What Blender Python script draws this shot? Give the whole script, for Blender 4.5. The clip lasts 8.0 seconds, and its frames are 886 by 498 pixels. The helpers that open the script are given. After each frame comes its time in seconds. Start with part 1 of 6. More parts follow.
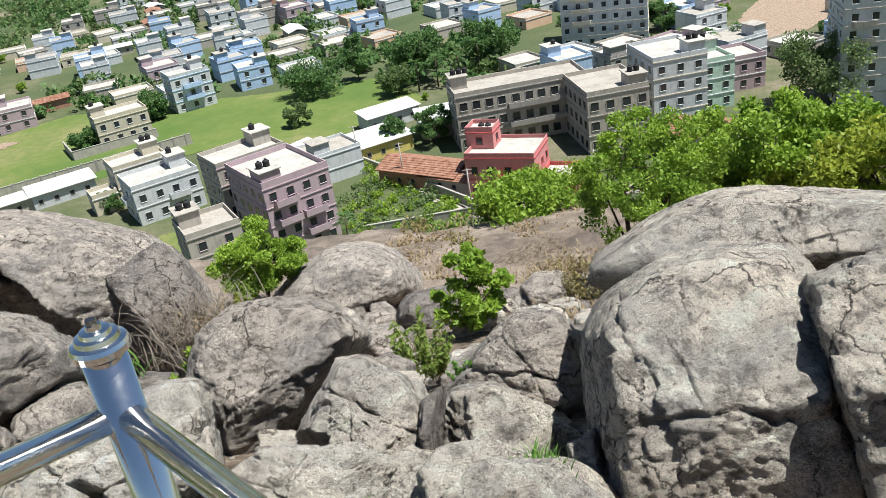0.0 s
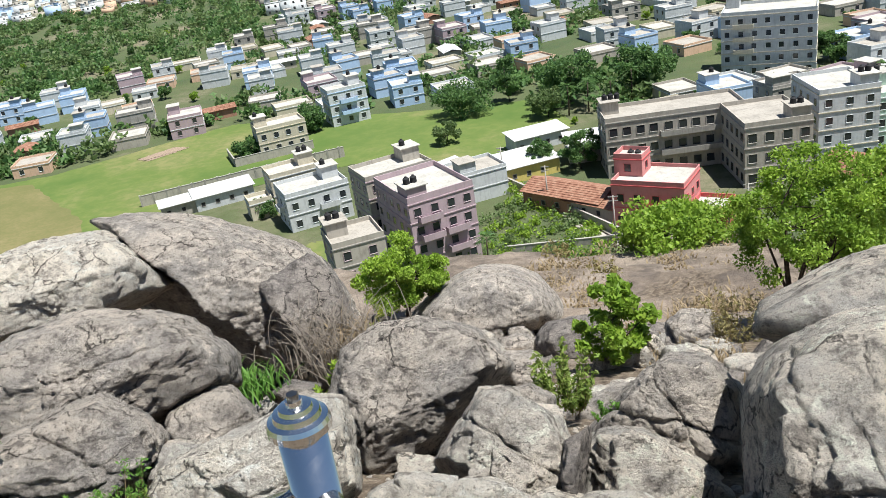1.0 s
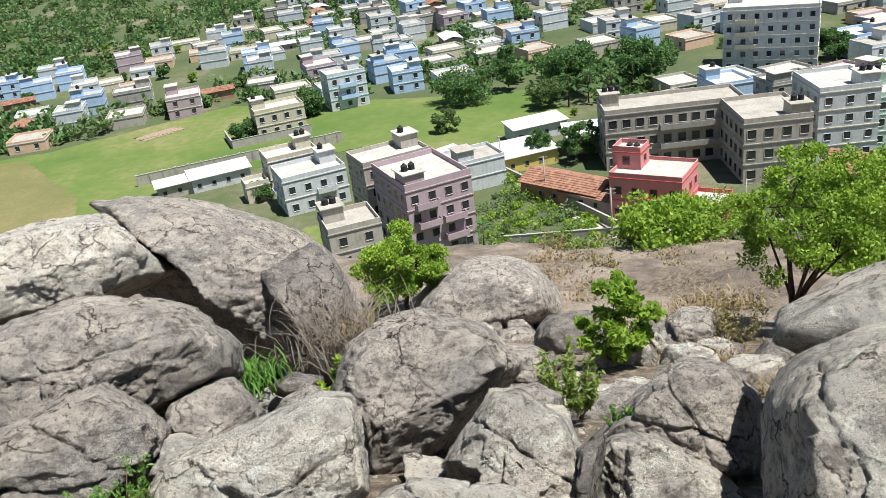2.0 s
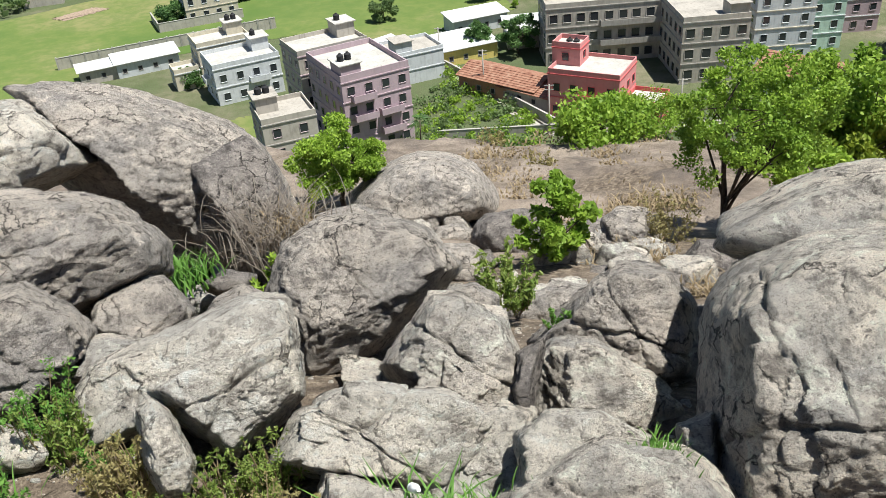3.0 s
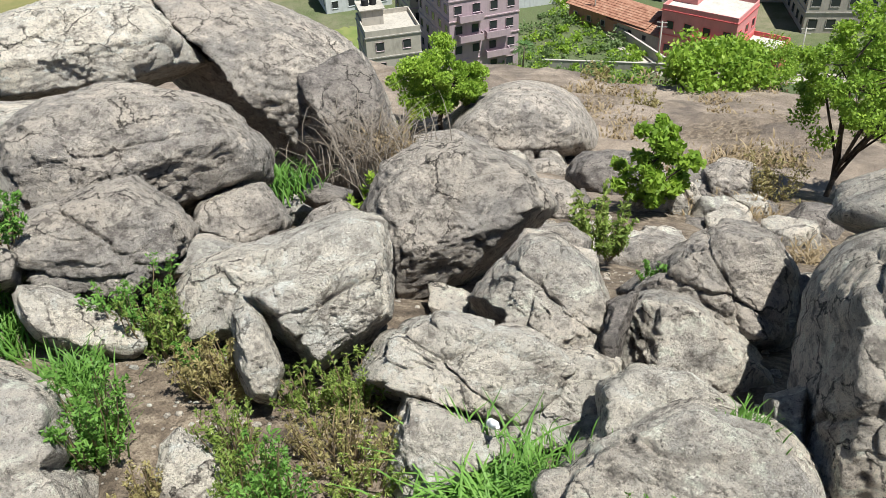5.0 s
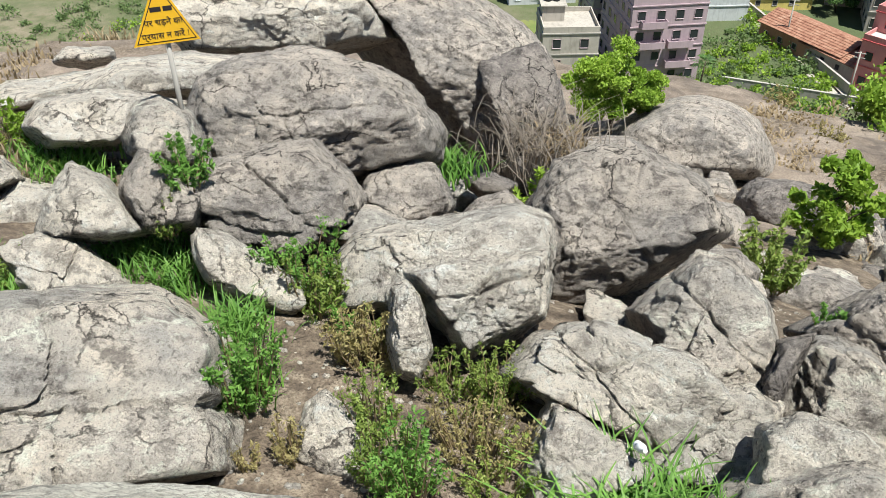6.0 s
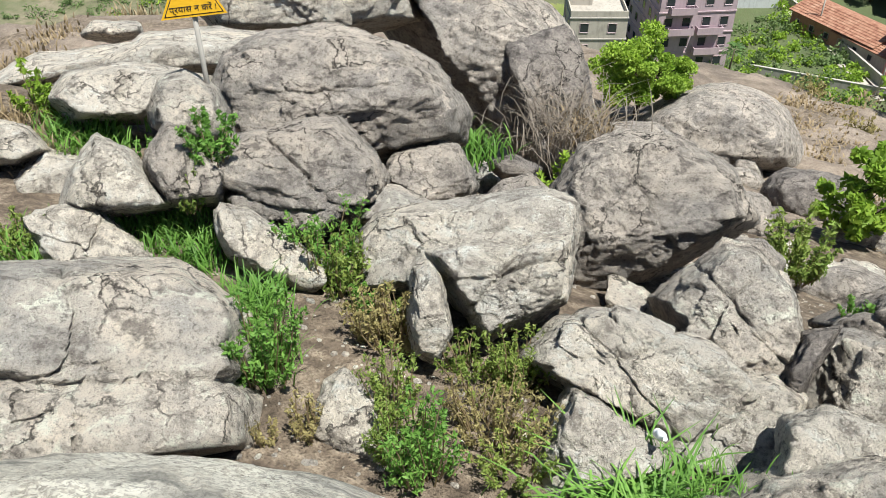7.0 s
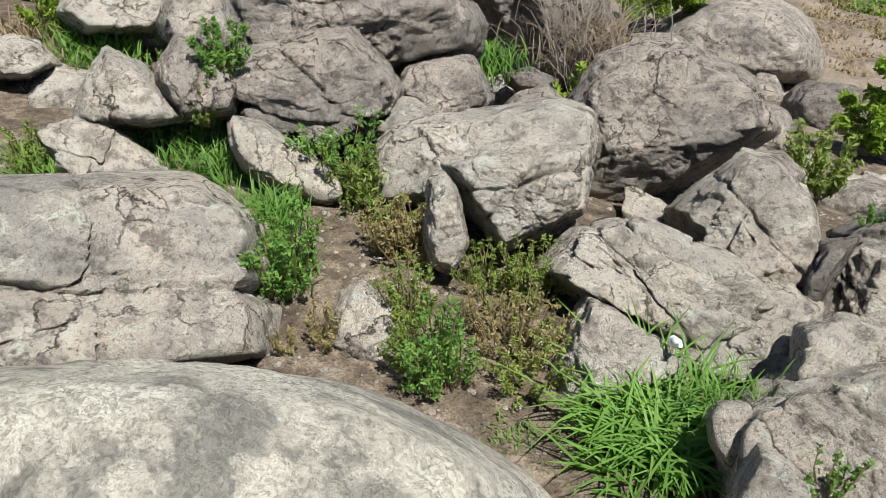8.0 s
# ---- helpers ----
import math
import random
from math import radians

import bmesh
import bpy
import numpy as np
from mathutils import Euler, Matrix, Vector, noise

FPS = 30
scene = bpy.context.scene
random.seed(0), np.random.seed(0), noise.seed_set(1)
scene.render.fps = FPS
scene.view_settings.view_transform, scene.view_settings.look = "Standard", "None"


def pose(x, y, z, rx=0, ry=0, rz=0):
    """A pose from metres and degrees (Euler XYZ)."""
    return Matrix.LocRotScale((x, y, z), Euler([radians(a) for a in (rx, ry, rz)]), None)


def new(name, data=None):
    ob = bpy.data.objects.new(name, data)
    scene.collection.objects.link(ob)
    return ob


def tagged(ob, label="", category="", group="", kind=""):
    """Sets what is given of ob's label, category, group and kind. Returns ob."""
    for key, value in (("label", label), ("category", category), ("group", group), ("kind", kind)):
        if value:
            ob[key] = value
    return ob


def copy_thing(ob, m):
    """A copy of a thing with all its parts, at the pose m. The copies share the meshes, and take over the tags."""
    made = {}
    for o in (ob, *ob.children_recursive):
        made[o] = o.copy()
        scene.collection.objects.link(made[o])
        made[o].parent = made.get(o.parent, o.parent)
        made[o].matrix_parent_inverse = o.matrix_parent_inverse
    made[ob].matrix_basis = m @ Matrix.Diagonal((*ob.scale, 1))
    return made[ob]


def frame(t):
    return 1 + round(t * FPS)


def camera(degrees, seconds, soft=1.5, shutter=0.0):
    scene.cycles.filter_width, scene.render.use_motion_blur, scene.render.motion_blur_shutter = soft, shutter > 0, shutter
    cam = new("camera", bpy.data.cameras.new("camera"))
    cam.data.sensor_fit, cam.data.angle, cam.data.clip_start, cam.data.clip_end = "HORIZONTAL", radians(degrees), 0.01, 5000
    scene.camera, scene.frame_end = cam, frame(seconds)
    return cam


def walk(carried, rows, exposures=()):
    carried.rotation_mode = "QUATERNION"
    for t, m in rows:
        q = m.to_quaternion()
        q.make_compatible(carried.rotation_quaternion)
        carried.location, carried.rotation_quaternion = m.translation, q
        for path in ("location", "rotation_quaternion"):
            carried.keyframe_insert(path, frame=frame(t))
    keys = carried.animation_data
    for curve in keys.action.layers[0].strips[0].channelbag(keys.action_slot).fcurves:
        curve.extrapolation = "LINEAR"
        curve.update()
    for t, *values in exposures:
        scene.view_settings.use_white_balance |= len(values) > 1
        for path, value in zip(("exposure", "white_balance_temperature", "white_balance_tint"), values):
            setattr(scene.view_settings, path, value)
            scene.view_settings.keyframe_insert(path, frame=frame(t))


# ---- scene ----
import collections

cam = camera(54.92, 8.0, soft=0.75)
# seconds, x, y, z, rx, ry, rz; the plain below the hill is z = 0
PATH = [
    (0.0, -0.000, 0.000, 60.000, 63.39, 7.95, -1.74),
    (0.5, -0.128, 0.055, 59.997, 65.42, 9.01, 4.33),
    (1.0, -0.149, 0.194, 60.023, 66.24, 8.39, 8.45),
    (1.2, -0.163, 0.246, 60.035, 66.04, 7.87, 9.10),
    (2.3, -0.447, 0.483, 60.060, 64.74, 6.00, 8.12),
    (2.5, -0.466, 0.547, 60.010, 62.96, 5.73, 6.68),
    (3.0, -0.466, 0.674, 59.983, 58.03, 4.05, 5.35),
    (3.5, -0.455, 0.817, 59.945, 55.92, 2.64, 6.40),
    (4.0, -0.446, 0.785, 59.983, 54.67, 2.17, 6.75),
    (4.5, -0.505, 0.797, 59.986, 53.88, 2.07, 8.48),
    (5.0, -0.596, 0.738, 60.025, 53.51, 2.01, 13.62),
    (5.2, -0.644, 0.721, 60.032, 53.55, 1.91, 16.89),
    (6.3, -0.834, 0.794, 59.929, 53.19, 0.12, 28.14),
    (6.5, -0.825, 0.801, 59.922, 53.03, 0.09, 28.41),
    (7.0, -0.842, 0.791, 59.912, 52.29, 0.09, 28.68),
    (7.5, -0.855, 0.762, 59.869, 49.78, 0.64, 29.50),
    (8.0, -0.840, 0.757, 59.844, 46.92, 0.94, 29.21),
]
walk(cam, [(row[0], pose(*row[1:])) for row in PATH], exposures=[(0.0, 0.80, 6300, 7), (3.0, 0.84, 6350, 6), (6.5, 0.93, 6380, 5), (7.5, 0.95, 6450, 6), (8.0, 0.66, 6500, 7)])

# ---- light ----
SUN_EL, SUN_AZ = radians(70), radians(-18)          # azimuth counted from +x towards +y
world = bpy.data.worlds.new("world")
scene.world = world
world.use_nodes = True
wn = world.node_tree
sky = wn.nodes.new("ShaderNodeTexSky")
sky.sky_type, sky.sun_disc = "NISHITA", False
sky.sun_elevation, sky.sun_rotation = SUN_EL, math.pi / 2 - SUN_AZ
sky.dust_density, sky.ozone_density = 0.4, 2.5
wn.links.new(sky.outputs[0], wn.nodes["Background"].inputs[0])
wn.nodes["Background"].inputs[1].default_value = 0.05
sun_data = bpy.data.lights.new("sun", "SUN")
sun_data.energy, sun_data.angle, sun_data.color = 5.0, radians(0.55), (1.0, 0.96, 0.90)
sun = new("sun", sun_data)
to_sun = Vector((math.cos(SUN_EL) * math.cos(SUN_AZ), math.cos(SUN_EL) * math.sin(SUN_AZ), math.sin(SUN_EL)))
sun.matrix_world = Matrix.Translation((40, 10, 120)) @ to_sun.to_track_quat("Z", "Y").to_matrix().to_4x4()

# ---- materials ----
def mat(name):
    m = bpy.data.materials.new(name)
    m.use_nodes = True
    return m, m.node_tree, m.node_tree.nodes["Principled BSDF"]


def node(nt, kind, **sets):
    n = nt.nodes.new("ShaderNode" + kind)
    for key, value in sets.items():
        if key == "scale":
            n.inputs["Scale"].default_value = value
        elif key == "detail":
            n.inputs["Detail"].default_value = value
        elif key == "rough":
            n.inputs["Roughness"].default_value = value
    return n


def coords(nt, shift=True):
    """Object space in metres, moved at random from thing to thing."""
    tc = nt.nodes.new("ShaderNodeTexCoord")
    if not shift:
        return tc.outputs["Object"]
    info = nt.nodes.new("ShaderNodeObjectInfo")
    mul = nt.nodes.new("ShaderNodeMath")
    mul.operation = "MULTIPLY"
    mul.inputs[1].default_value = 37.0
    nt.links.new(info.outputs["Random"], mul.inputs[0])
    add = nt.nodes.new("ShaderNodeVectorMath")
    add.operation = "ADD"
    nt.links.new(tc.outputs["Object"], add.inputs[0])
    nt.links.new(mul.outputs[0], add.inputs[1])
    return add.outputs[0]


def ramp(nt, source, stops):
    r = nt.nodes.new("ShaderNodeValToRGB")
    while len(r.color_ramp.elements) < len(stops):
        r.color_ramp.elements.new(0.5)
    for e, (at, c) in zip(r.color_ramp.elements, stops):
        e.position = at
        e.color = (*c, 1) if len(c) == 3 else c
    nt.links.new(source, r.inputs[0])
    return r.outputs[0]


def mix(nt, fac, a, b, how="MIX"):
    m = nt.nodes.new("ShaderNodeMix")
    m.data_type, m.blend_type = "RGBA", how
    for sock, v in ((m.inputs[0], fac), (m.inputs[6], a), (m.inputs[7], b)):
        if isinstance(v, (int, float)):
            sock.default_value = v
        elif isinstance(v, tuple):
            sock.default_value = (*v, 1)
        else:
            nt.links.new(v, sock)
    return m.outputs[2]


def bump(nt, bsdf, source, strength, distance, under=None):
    b = nt.nodes.new("ShaderNodeBump")
    b.inputs["Strength"].default_value, b.inputs["Distance"].default_value = strength, distance
    nt.links.new(source, b.inputs["Height"])
    if under is not None:
        nt.links.new(under, b.inputs["Normal"])
    nt.links.new(b.outputs[0], bsdf.inputs["Normal"])
    return b.outputs[0]


def granite(name, grey, tan, dark, speck=0.5, lichen=False):
    """Weathered granite: grey patina with pale broken patches, dark stains, crystals and grit."""
    m, nt, p = mat(name)
    co = coords(nt)
    twist = node(nt, "TexNoise", scale=1.7, detail=4, rough=0.6)
    nt.links.new(co, twist.inputs["Vector"])
    bent = nt.nodes.new("ShaderNodeVectorMath")
    bent.operation = "MULTIPLY_ADD"
    bent.inputs[1].default_value = (0.5, 0.5, 0.5)
    nt.links.new(twist.outputs["Color"], bent.inputs[0])
    nt.links.new(co, bent.inputs[2])
    big = node(nt, "TexNoise", scale=0.8, detail=9, rough=0.66)
    mid = node(nt, "TexNoise", scale=4.5, detail=10, rough=0.72)
    fine = node(nt, "TexNoise", scale=22, detail=6, rough=0.75)
    grit = node(nt, "TexNoise", scale=95, detail=2, rough=0.7)
    flat = nt.nodes.new("ShaderNodeMapping")
    flat.inputs["Scale"].default_value = (0.9, 0.9, 3.6)
    flat.inputs["Rotation"].default_value = (0.25, -0.2, 0.0)
    nt.links.new(bent.outputs[0], flat.inputs[0])
    bed = node(nt, "TexNoise", scale=2.2, detail=9, rough=0.72)
    nt.links.new(flat.outputs[0], bed.inputs["Vector"])
    for n in (mid, fine, grit):
        nt.links.new(co, n.inputs["Vector"])
    nt.links.new(bent.outputs[0], big.inputs["Vector"])

    def grey3(v):
        return (v, v, v)
    pale = tuple(min(0.8, v * 1.22) for v in tan)
    c = mix(nt, ramp(nt, big.outputs[0], [(0.40, grey3(0)), (0.60, grey3(1))]), grey, tan)
    # patina and rain stains with ragged edges
    c = mix(nt, ramp(nt, mid.outputs[0], [(0.52, grey3(0)), (0.62, grey3(0.75))]), c, dark)
    c = mix(nt, ramp(nt, bed.outputs[0], [(0.53, grey3(0)), (0.64, grey3(0.6))]), c, dark)
    # pale flaked patches
    c = mix(nt, ramp(nt, bed.outputs[0], [(0.36, grey3(0.85)), (0.45, grey3(0))]), c, pale)
    c = mix(nt, ramp(nt, mid.outputs[0], [(0.35, grey3(0.7)), (0.43, grey3(0))]), c, pale)
    # crystals, black mica and grit
    c = mix(nt, ramp(nt, fine.outputs[0], [(0.36, grey3(0.8)), (0.45, grey3(0))]), c, dark)
    c = mix(nt, ramp(nt, fine.outputs[0], [(0.56, grey3(0)), (0.66, grey3(speck))]), c, (0.66, 0.60, 0.52))
    c = mix(nt, ramp(nt, grit.outputs[0], [(0.34, grey3(0.5)), (0.45, grey3(0))]), c, dark)
    if lichen:
        # broad dark algae bands and crusts of whitish lichen in flecks
        wide = node(nt, "TexNoise", scale=1.1, detail=7, rough=0.6)
        nt.links.new(flat.outputs[0], wide.inputs["Vector"])
        c = mix(nt, ramp(nt, wide.outputs[0], [(0.555, grey3(0)), (0.63, grey3(0.8))]), c, (0.19, 0.185, 0.17))
        fleck = node(nt, "TexNoise", scale=26, detail=5, rough=0.75)
        nt.links.new(bent.outputs[0], fleck.inputs["Vector"])
        crust = mix(nt, ramp(nt, wide.outputs[0], [(0.42, grey3(1)), (0.58, grey3(0.15))]), grey3(0), ramp(nt, fleck.outputs[0], [(0.46, grey3(0)), (0.52, grey3(0.95))]))
        c = mix(nt, crust, c, (0.86, 0.83, 0.73))
    nt.links.new(c, p.inputs["Base Color"])
    p.inputs["Roughness"].default_value = 0.93
    p.inputs["Specular IOR Level"].default_value = 0.22
    # hair cracks filled with dirt, open only in stretches
    net = node(nt, "TexVoronoi", scale=1.5)
    net.feature = "DISTANCE_TO_EDGE"
    wander = nt.nodes.new("ShaderNodeVectorMath")
    wander.operation = "MULTIPLY_ADD"
    wander.inputs[1].default_value = (0.28, 0.28, 0.28)
    nt.links.new(mid.outputs["Color"], wander.inputs[0])
    nt.links.new(bent.outputs[0], wander.inputs[2])
    nt.links.new(wander.outputs[0], net.inputs["Vector"])
    split = ramp(nt, net.outputs["Distance"], [(0.0, grey3(1)), (0.010, grey3(0.7)), (0.024, grey3(0))])
    split = mix(nt, ramp(nt, big.outputs[0], [(0.47, grey3(0)), (0.55, grey3(0.15 if lichen else 1.0))]), grey3(0), split)
    c = mix(nt, split, c, tuple(v * 0.35 for v in dark))
    nt.links.new(c, p.inputs["Base Color"])
    chip = node(nt, "TexVoronoi", scale=7.0)
    chip.inputs["Randomness"].default_value = 1.0
    shard = nt.nodes.new("ShaderNodeVectorMath")
    shard.operation = "MULTIPLY_ADD"
    shard.inputs[1].default_value = (0.16, 0.16, 0.16)
    nt.links.new(mid.outputs["Color"], shard.inputs[0])
    nt.links.new(bent.outputs[0], shard.inputs[2])
    nt.links.new(shard.outputs[0], chip.inputs["Vector"])
    crack = ramp(nt, split, [(0.0, grey3(1)), (1.0, grey3(0))])
    n00 = bump(nt, p, crack, 0.8, 0.03)
    n0 = bump(nt, p, chip.outputs["Color"], 0.8, 0.028, n00)
    n1 = bump(nt, p, mid.outputs[0], 1.0, 0.09 if lichen else 0.20, n0)
    n2 = bump(nt, p, bed.outputs[0], 0.9, 0.05 if lichen else 0.16, n1)
    n3 = bump(nt, p, fine.outputs[0], 0.9, 0.055, n2)
    bump(nt, p, grit.outputs[0], 0.7, 0.008, n3)
    return m


ROCK = granite("granite", (0.45, 0.42, 0.385), (0.76, 0.67, 0.565), (0.15, 0.132, 0.118))
ROCK_BROWN = granite("weathered_granite", (0.34, 0.312, 0.288), (0.58, 0.51, 0.44), (0.115, 0.10, 0.092), 0.5)
ROCK_PALE = granite("pale_granite", (0.58, 0.54, 0.485), (0.80, 0.72, 0.61), (0.20, 0.172, 0.15), 0.9)
# darker granite; on boulder 26 its dark tone also stands in for shade
ROCK_DARK = granite("dark_and_shaded_granite", (0.22, 0.198, 0.186), (0.34, 0.30, 0.268), (0.085, 0.074, 0.07), 0.4)
ROCK_LICHEN = granite("lichen_granite", (0.44, 0.415, 0.365), (0.60, 0.55, 0.46), (0.19, 0.172, 0.15), 0.6, True)


def mottled(name, colours, scale, rough=0.9, relief=0.0, fine=14.0, shift=True):
    """A surface whose colour wanders between three tones at two scales."""
    m, nt, p = mat(name)
    co = coords(nt, shift)
    a = node(nt, "TexNoise", scale=scale, detail=6, rough=0.62)
    b = node(nt, "TexNoise", scale=scale * fine, detail=3, rough=0.6)
    for n in (a, b):
        nt.links.new(co, n.inputs["Vector"])
    c = ramp(nt, a.outputs[0], [(0.33, colours[0]), (0.5, colours[1]), (0.68, colours[2])])
    c = mix(nt, ramp(nt, b.outputs[0], [(0.4, (0.45, 0.45, 0.45)), (0.62, (0, 0, 0))]), c, colours[0])
    nt.links.new(c, p.inputs["Base Color"])
    p.inputs["Roughness"].default_value = rough
    p.inputs["Specular IOR Level"].default_value = 0.25
    if relief:
        n1 = bump(nt, p, a.outputs[0], 0.5, relief)
        bump(nt, p, b.outputs[0], 0.5, relief * 0.3, n1)
    return m


SOIL = mottled("dry_soil", ((0.17, 0.125, 0.092), (0.30, 0.225, 0.165), (0.40, 0.31, 0.23)), 2.2, relief=0.08)
FIELD = mottled("meadow", ((0.07, 0.12, 0.025), (0.12, 0.155, 0.04), (0.21, 0.19, 0.085)), 0.028, fine=18.0, relief=0.1)
FIELD_DRY = mottled("dry_meadow", ((0.11, 0.12, 0.04), (0.16, 0.145, 0.06), (0.21, 0.175, 0.085)), 0.04, fine=30.0, relief=0.1)


def leafy(name, dark, mid, light, clump=0.5):
    """Leaves: each leaf its own tone, and thin enough to let some light through."""
    m, nt, p = mat(name)
    geo = nt.nodes.new("ShaderNodeNewGeometry")
    n = node(nt, "TexNoise", scale=clump, detail=2)
    nt.links.new(coords(nt), n.inputs["Vector"])
    c = ramp(nt, geo.outputs["Random Per Island"], [(0.0, dark), (0.5, mid), (1.0, light)])
    c2 = ramp(nt, n.outputs[0], [(0.35, dark), (0.65, light)])
    c = mix(nt, 0.4, c, c2)
    nt.links.new(c, p.inputs["Base Color"])
    p.inputs["Roughness"].default_value = 0.55
    p.inputs["Specular IOR Level"].default_value = 0.3
    tr = nt.nodes.new("ShaderNodeBsdfTranslucent")
    nt.links.new(c, tr.inputs["Color"])
    ms = nt.nodes.new("ShaderNodeMixShader")
    ms.inputs[0].default_value = 0.45
    out = nt.nodes["Material Output"]
    nt.links.new(p.outputs[0], ms.inputs[1])
    nt.links.new(tr.outputs[0], ms.inputs[2])
    nt.links.new(ms.outputs[0], out.inputs["Surface"])
    return m


LEAF_BRIGHT = leafy("bright_leaves", (0.12, 0.215, 0.025), (0.23, 0.37, 0.045), (0.37, 0.50, 0.07))
LEAF_YELLOW = leafy("yellow_green_leaves", (0.14, 0.21, 0.026), (0.263, 0.333, 0.038), (0.403, 0.438, 0.061))
LEAF_DARK = leafy("dark_leaves", (0.06, 0.13, 0.045), (0.11, 0.21, 0.065), (0.17, 0.28, 0.085))
LEAF_GREY = leafy("grey_green_leaves", (0.088, 0.149, 0.052), (0.149, 0.219, 0.079), (0.21, 0.28, 0.105))
GRASS = leafy("fresh_grass", (0.075, 0.18, 0.03), (0.135, 0.29, 0.05), (0.23, 0.40, 0.085))
TWIG = leafy("grey_dry_twigs", (0.16, 0.135, 0.11), (0.26, 0.22, 0.18), (0.36, 0.31, 0.26))
STRAW = leafy("dry_grass", (0.20, 0.15, 0.08), (0.33, 0.25, 0.15), (0.42, 0.33, 0.21))
WEED = leafy("weeds", (0.11, 0.18, 0.035), (0.21, 0.30, 0.06), (0.36, 0.42, 0.11))
WEED_BROWN = leafy("withering_weeds", (0.21, 0.175, 0.075), (0.34, 0.285, 0.125), (0.46, 0.41, 0.18))
BARK = mottled("bark", ((0.035, 0.026, 0.02), (0.075, 0.056, 0.042), (0.13, 0.10, 0.078)), 6.0, relief=0.03)


def metal(name, colour, rough):
    m, nt, p = mat(name)
    n = node(nt, "TexNoise", scale=40, detail=3)
    nt.links.new(coords(nt), n.inputs["Vector"])
    nt.links.new(ramp(nt, n.outputs[0], [(0.3, (rough * 0.7,) * 3), (0.7, (rough * 1.4,) * 3)]), p.inputs["Roughness"])
    p.inputs["Base Color"].default_value = (*colour, 1)
    p.inputs["Metallic"].default_value = 1.0
    return m


STEEL = metal("polished_steel", (0.78, 0.77, 0.75), 0.13)
BOLT = metal("dark_bolt", (0.2, 0.19, 0.18), 0.4)


def paint(name, colour, dirt=0.5, scale=0.7):
    """Weathered wall paint or plaster, with soot and rain streaks."""
    m, nt, p = mat(name)
    co = coords(nt)
    st = nt.nodes.new("ShaderNodeMapping")
    st.inputs["Scale"].default_value = (1.6, 1.6, 0.22)
    nt.links.new(co, st.inputs[0])
    a = node(nt, "TexNoise", scale=scale, detail=6, rough=0.65)
    b = node(nt, "TexNoise", scale=1.3, detail=5, rough=0.7)
    nt.links.new(co, a.inputs["Vector"])
    nt.links.new(st.outputs[0], b.inputs["Vector"])
    low = tuple(v * 0.55 for v in colour)
    c = mix(nt, ramp(nt, a.outputs[0], [(0.45, (0, 0, 0)), (0.75, (dirt,) * 3)]), colour, low)
    c = mix(nt, ramp(nt, b.outputs[0], [(0.5, (0, 0, 0)), (0.75, (dirt,) * 3)]), c, tuple(v * 0.45 for v in colour))
    nt.links.new(c, p.inputs["Base Color"])
    p.inputs["Roughness"].default_value = 0.85
    p.inputs["Specular IOR Level"].default_value = 0.3
    return m


P = {
    "white": paint("white_paint", (0.55, 0.57, 0.58)), "cream": paint("cream_paint", (0.55, 0.50, 0.39)),
    "lilac": paint("lilac_paint", (0.42, 0.325, 0.355), 0.35), "pink": paint("pink_paint", (0.56, 0.235, 0.23), 0.3),
    "red": paint("red_paint", (0.55, 0.12, 0.12), 0.3), "grey": paint("grey_plaster", (0.42, 0.385, 0.335), 0.6),
    "blue": paint("blue_paint", (0.42, 0.56, 0.76), 0.3), "deepblue": paint("deep_blue_paint", (0.10, 0.27, 0.62), 0.3),
    "peach": paint("peach_paint", (0.66, 0.45, 0.32), 0.4), "green": paint("pale_green_paint", (0.46, 0.60, 0.50), 0.4),
    "concrete": paint("bare_concrete", (0.36, 0.34, 0.31), 0.7), "brick": paint("bare_brick", (0.36, 0.20, 0.14), 0.5),
    "yellow": paint("yellow_wash", (0.62, 0.50, 0.16), 0.5), "aqua": paint("aqua_paint", (0.25, 0.5, 0.5), 0.3),
}
ROOF = paint("lime_washed_roof", (0.44, 0.42, 0.38), 0.75, 0.35)
ROOF_GREY = paint("weathered_roof", (0.36, 0.33, 0.29), 0.8, 0.35)
TILE = mottled("clay_tiles", ((0.17, 0.075, 0.05), (0.29, 0.15, 0.10), (0.38, 0.24, 0.17)), 1.1, relief=0.05)
SHEET = paint("corrugated_sheet", (0.52, 0.52, 0.50), 0.5)
BLACK = paint("black_plastic", (0.02, 0.02, 0.022), 0.2)
DARK = paint("dark_opening", (0.035, 0.035, 0.038), 0.2)
ROAD = mottled("concrete_road", ((0.24, 0.21, 0.18), (0.34, 0.31, 0.27), (0.42, 0.39, 0.34)), 0.5)
YELLOW = paint("sign_yellow", (0.78, 0.44, 0.02), 0.12)
LETTER = paint("sign_letters", (0.025, 0.02, 0.02), 0.05)
LITTER = paint("white_plastic", (0.75, 0.76, 0.76), 0.15)


def glass():
    m, nt, p = mat("window_glass")
    p.inputs["Base Color"].default_value = (0.03, 0.035, 0.04, 1)
    p.inputs["Roughness"].default_value = 0.12
    return m


GLASS = glass()


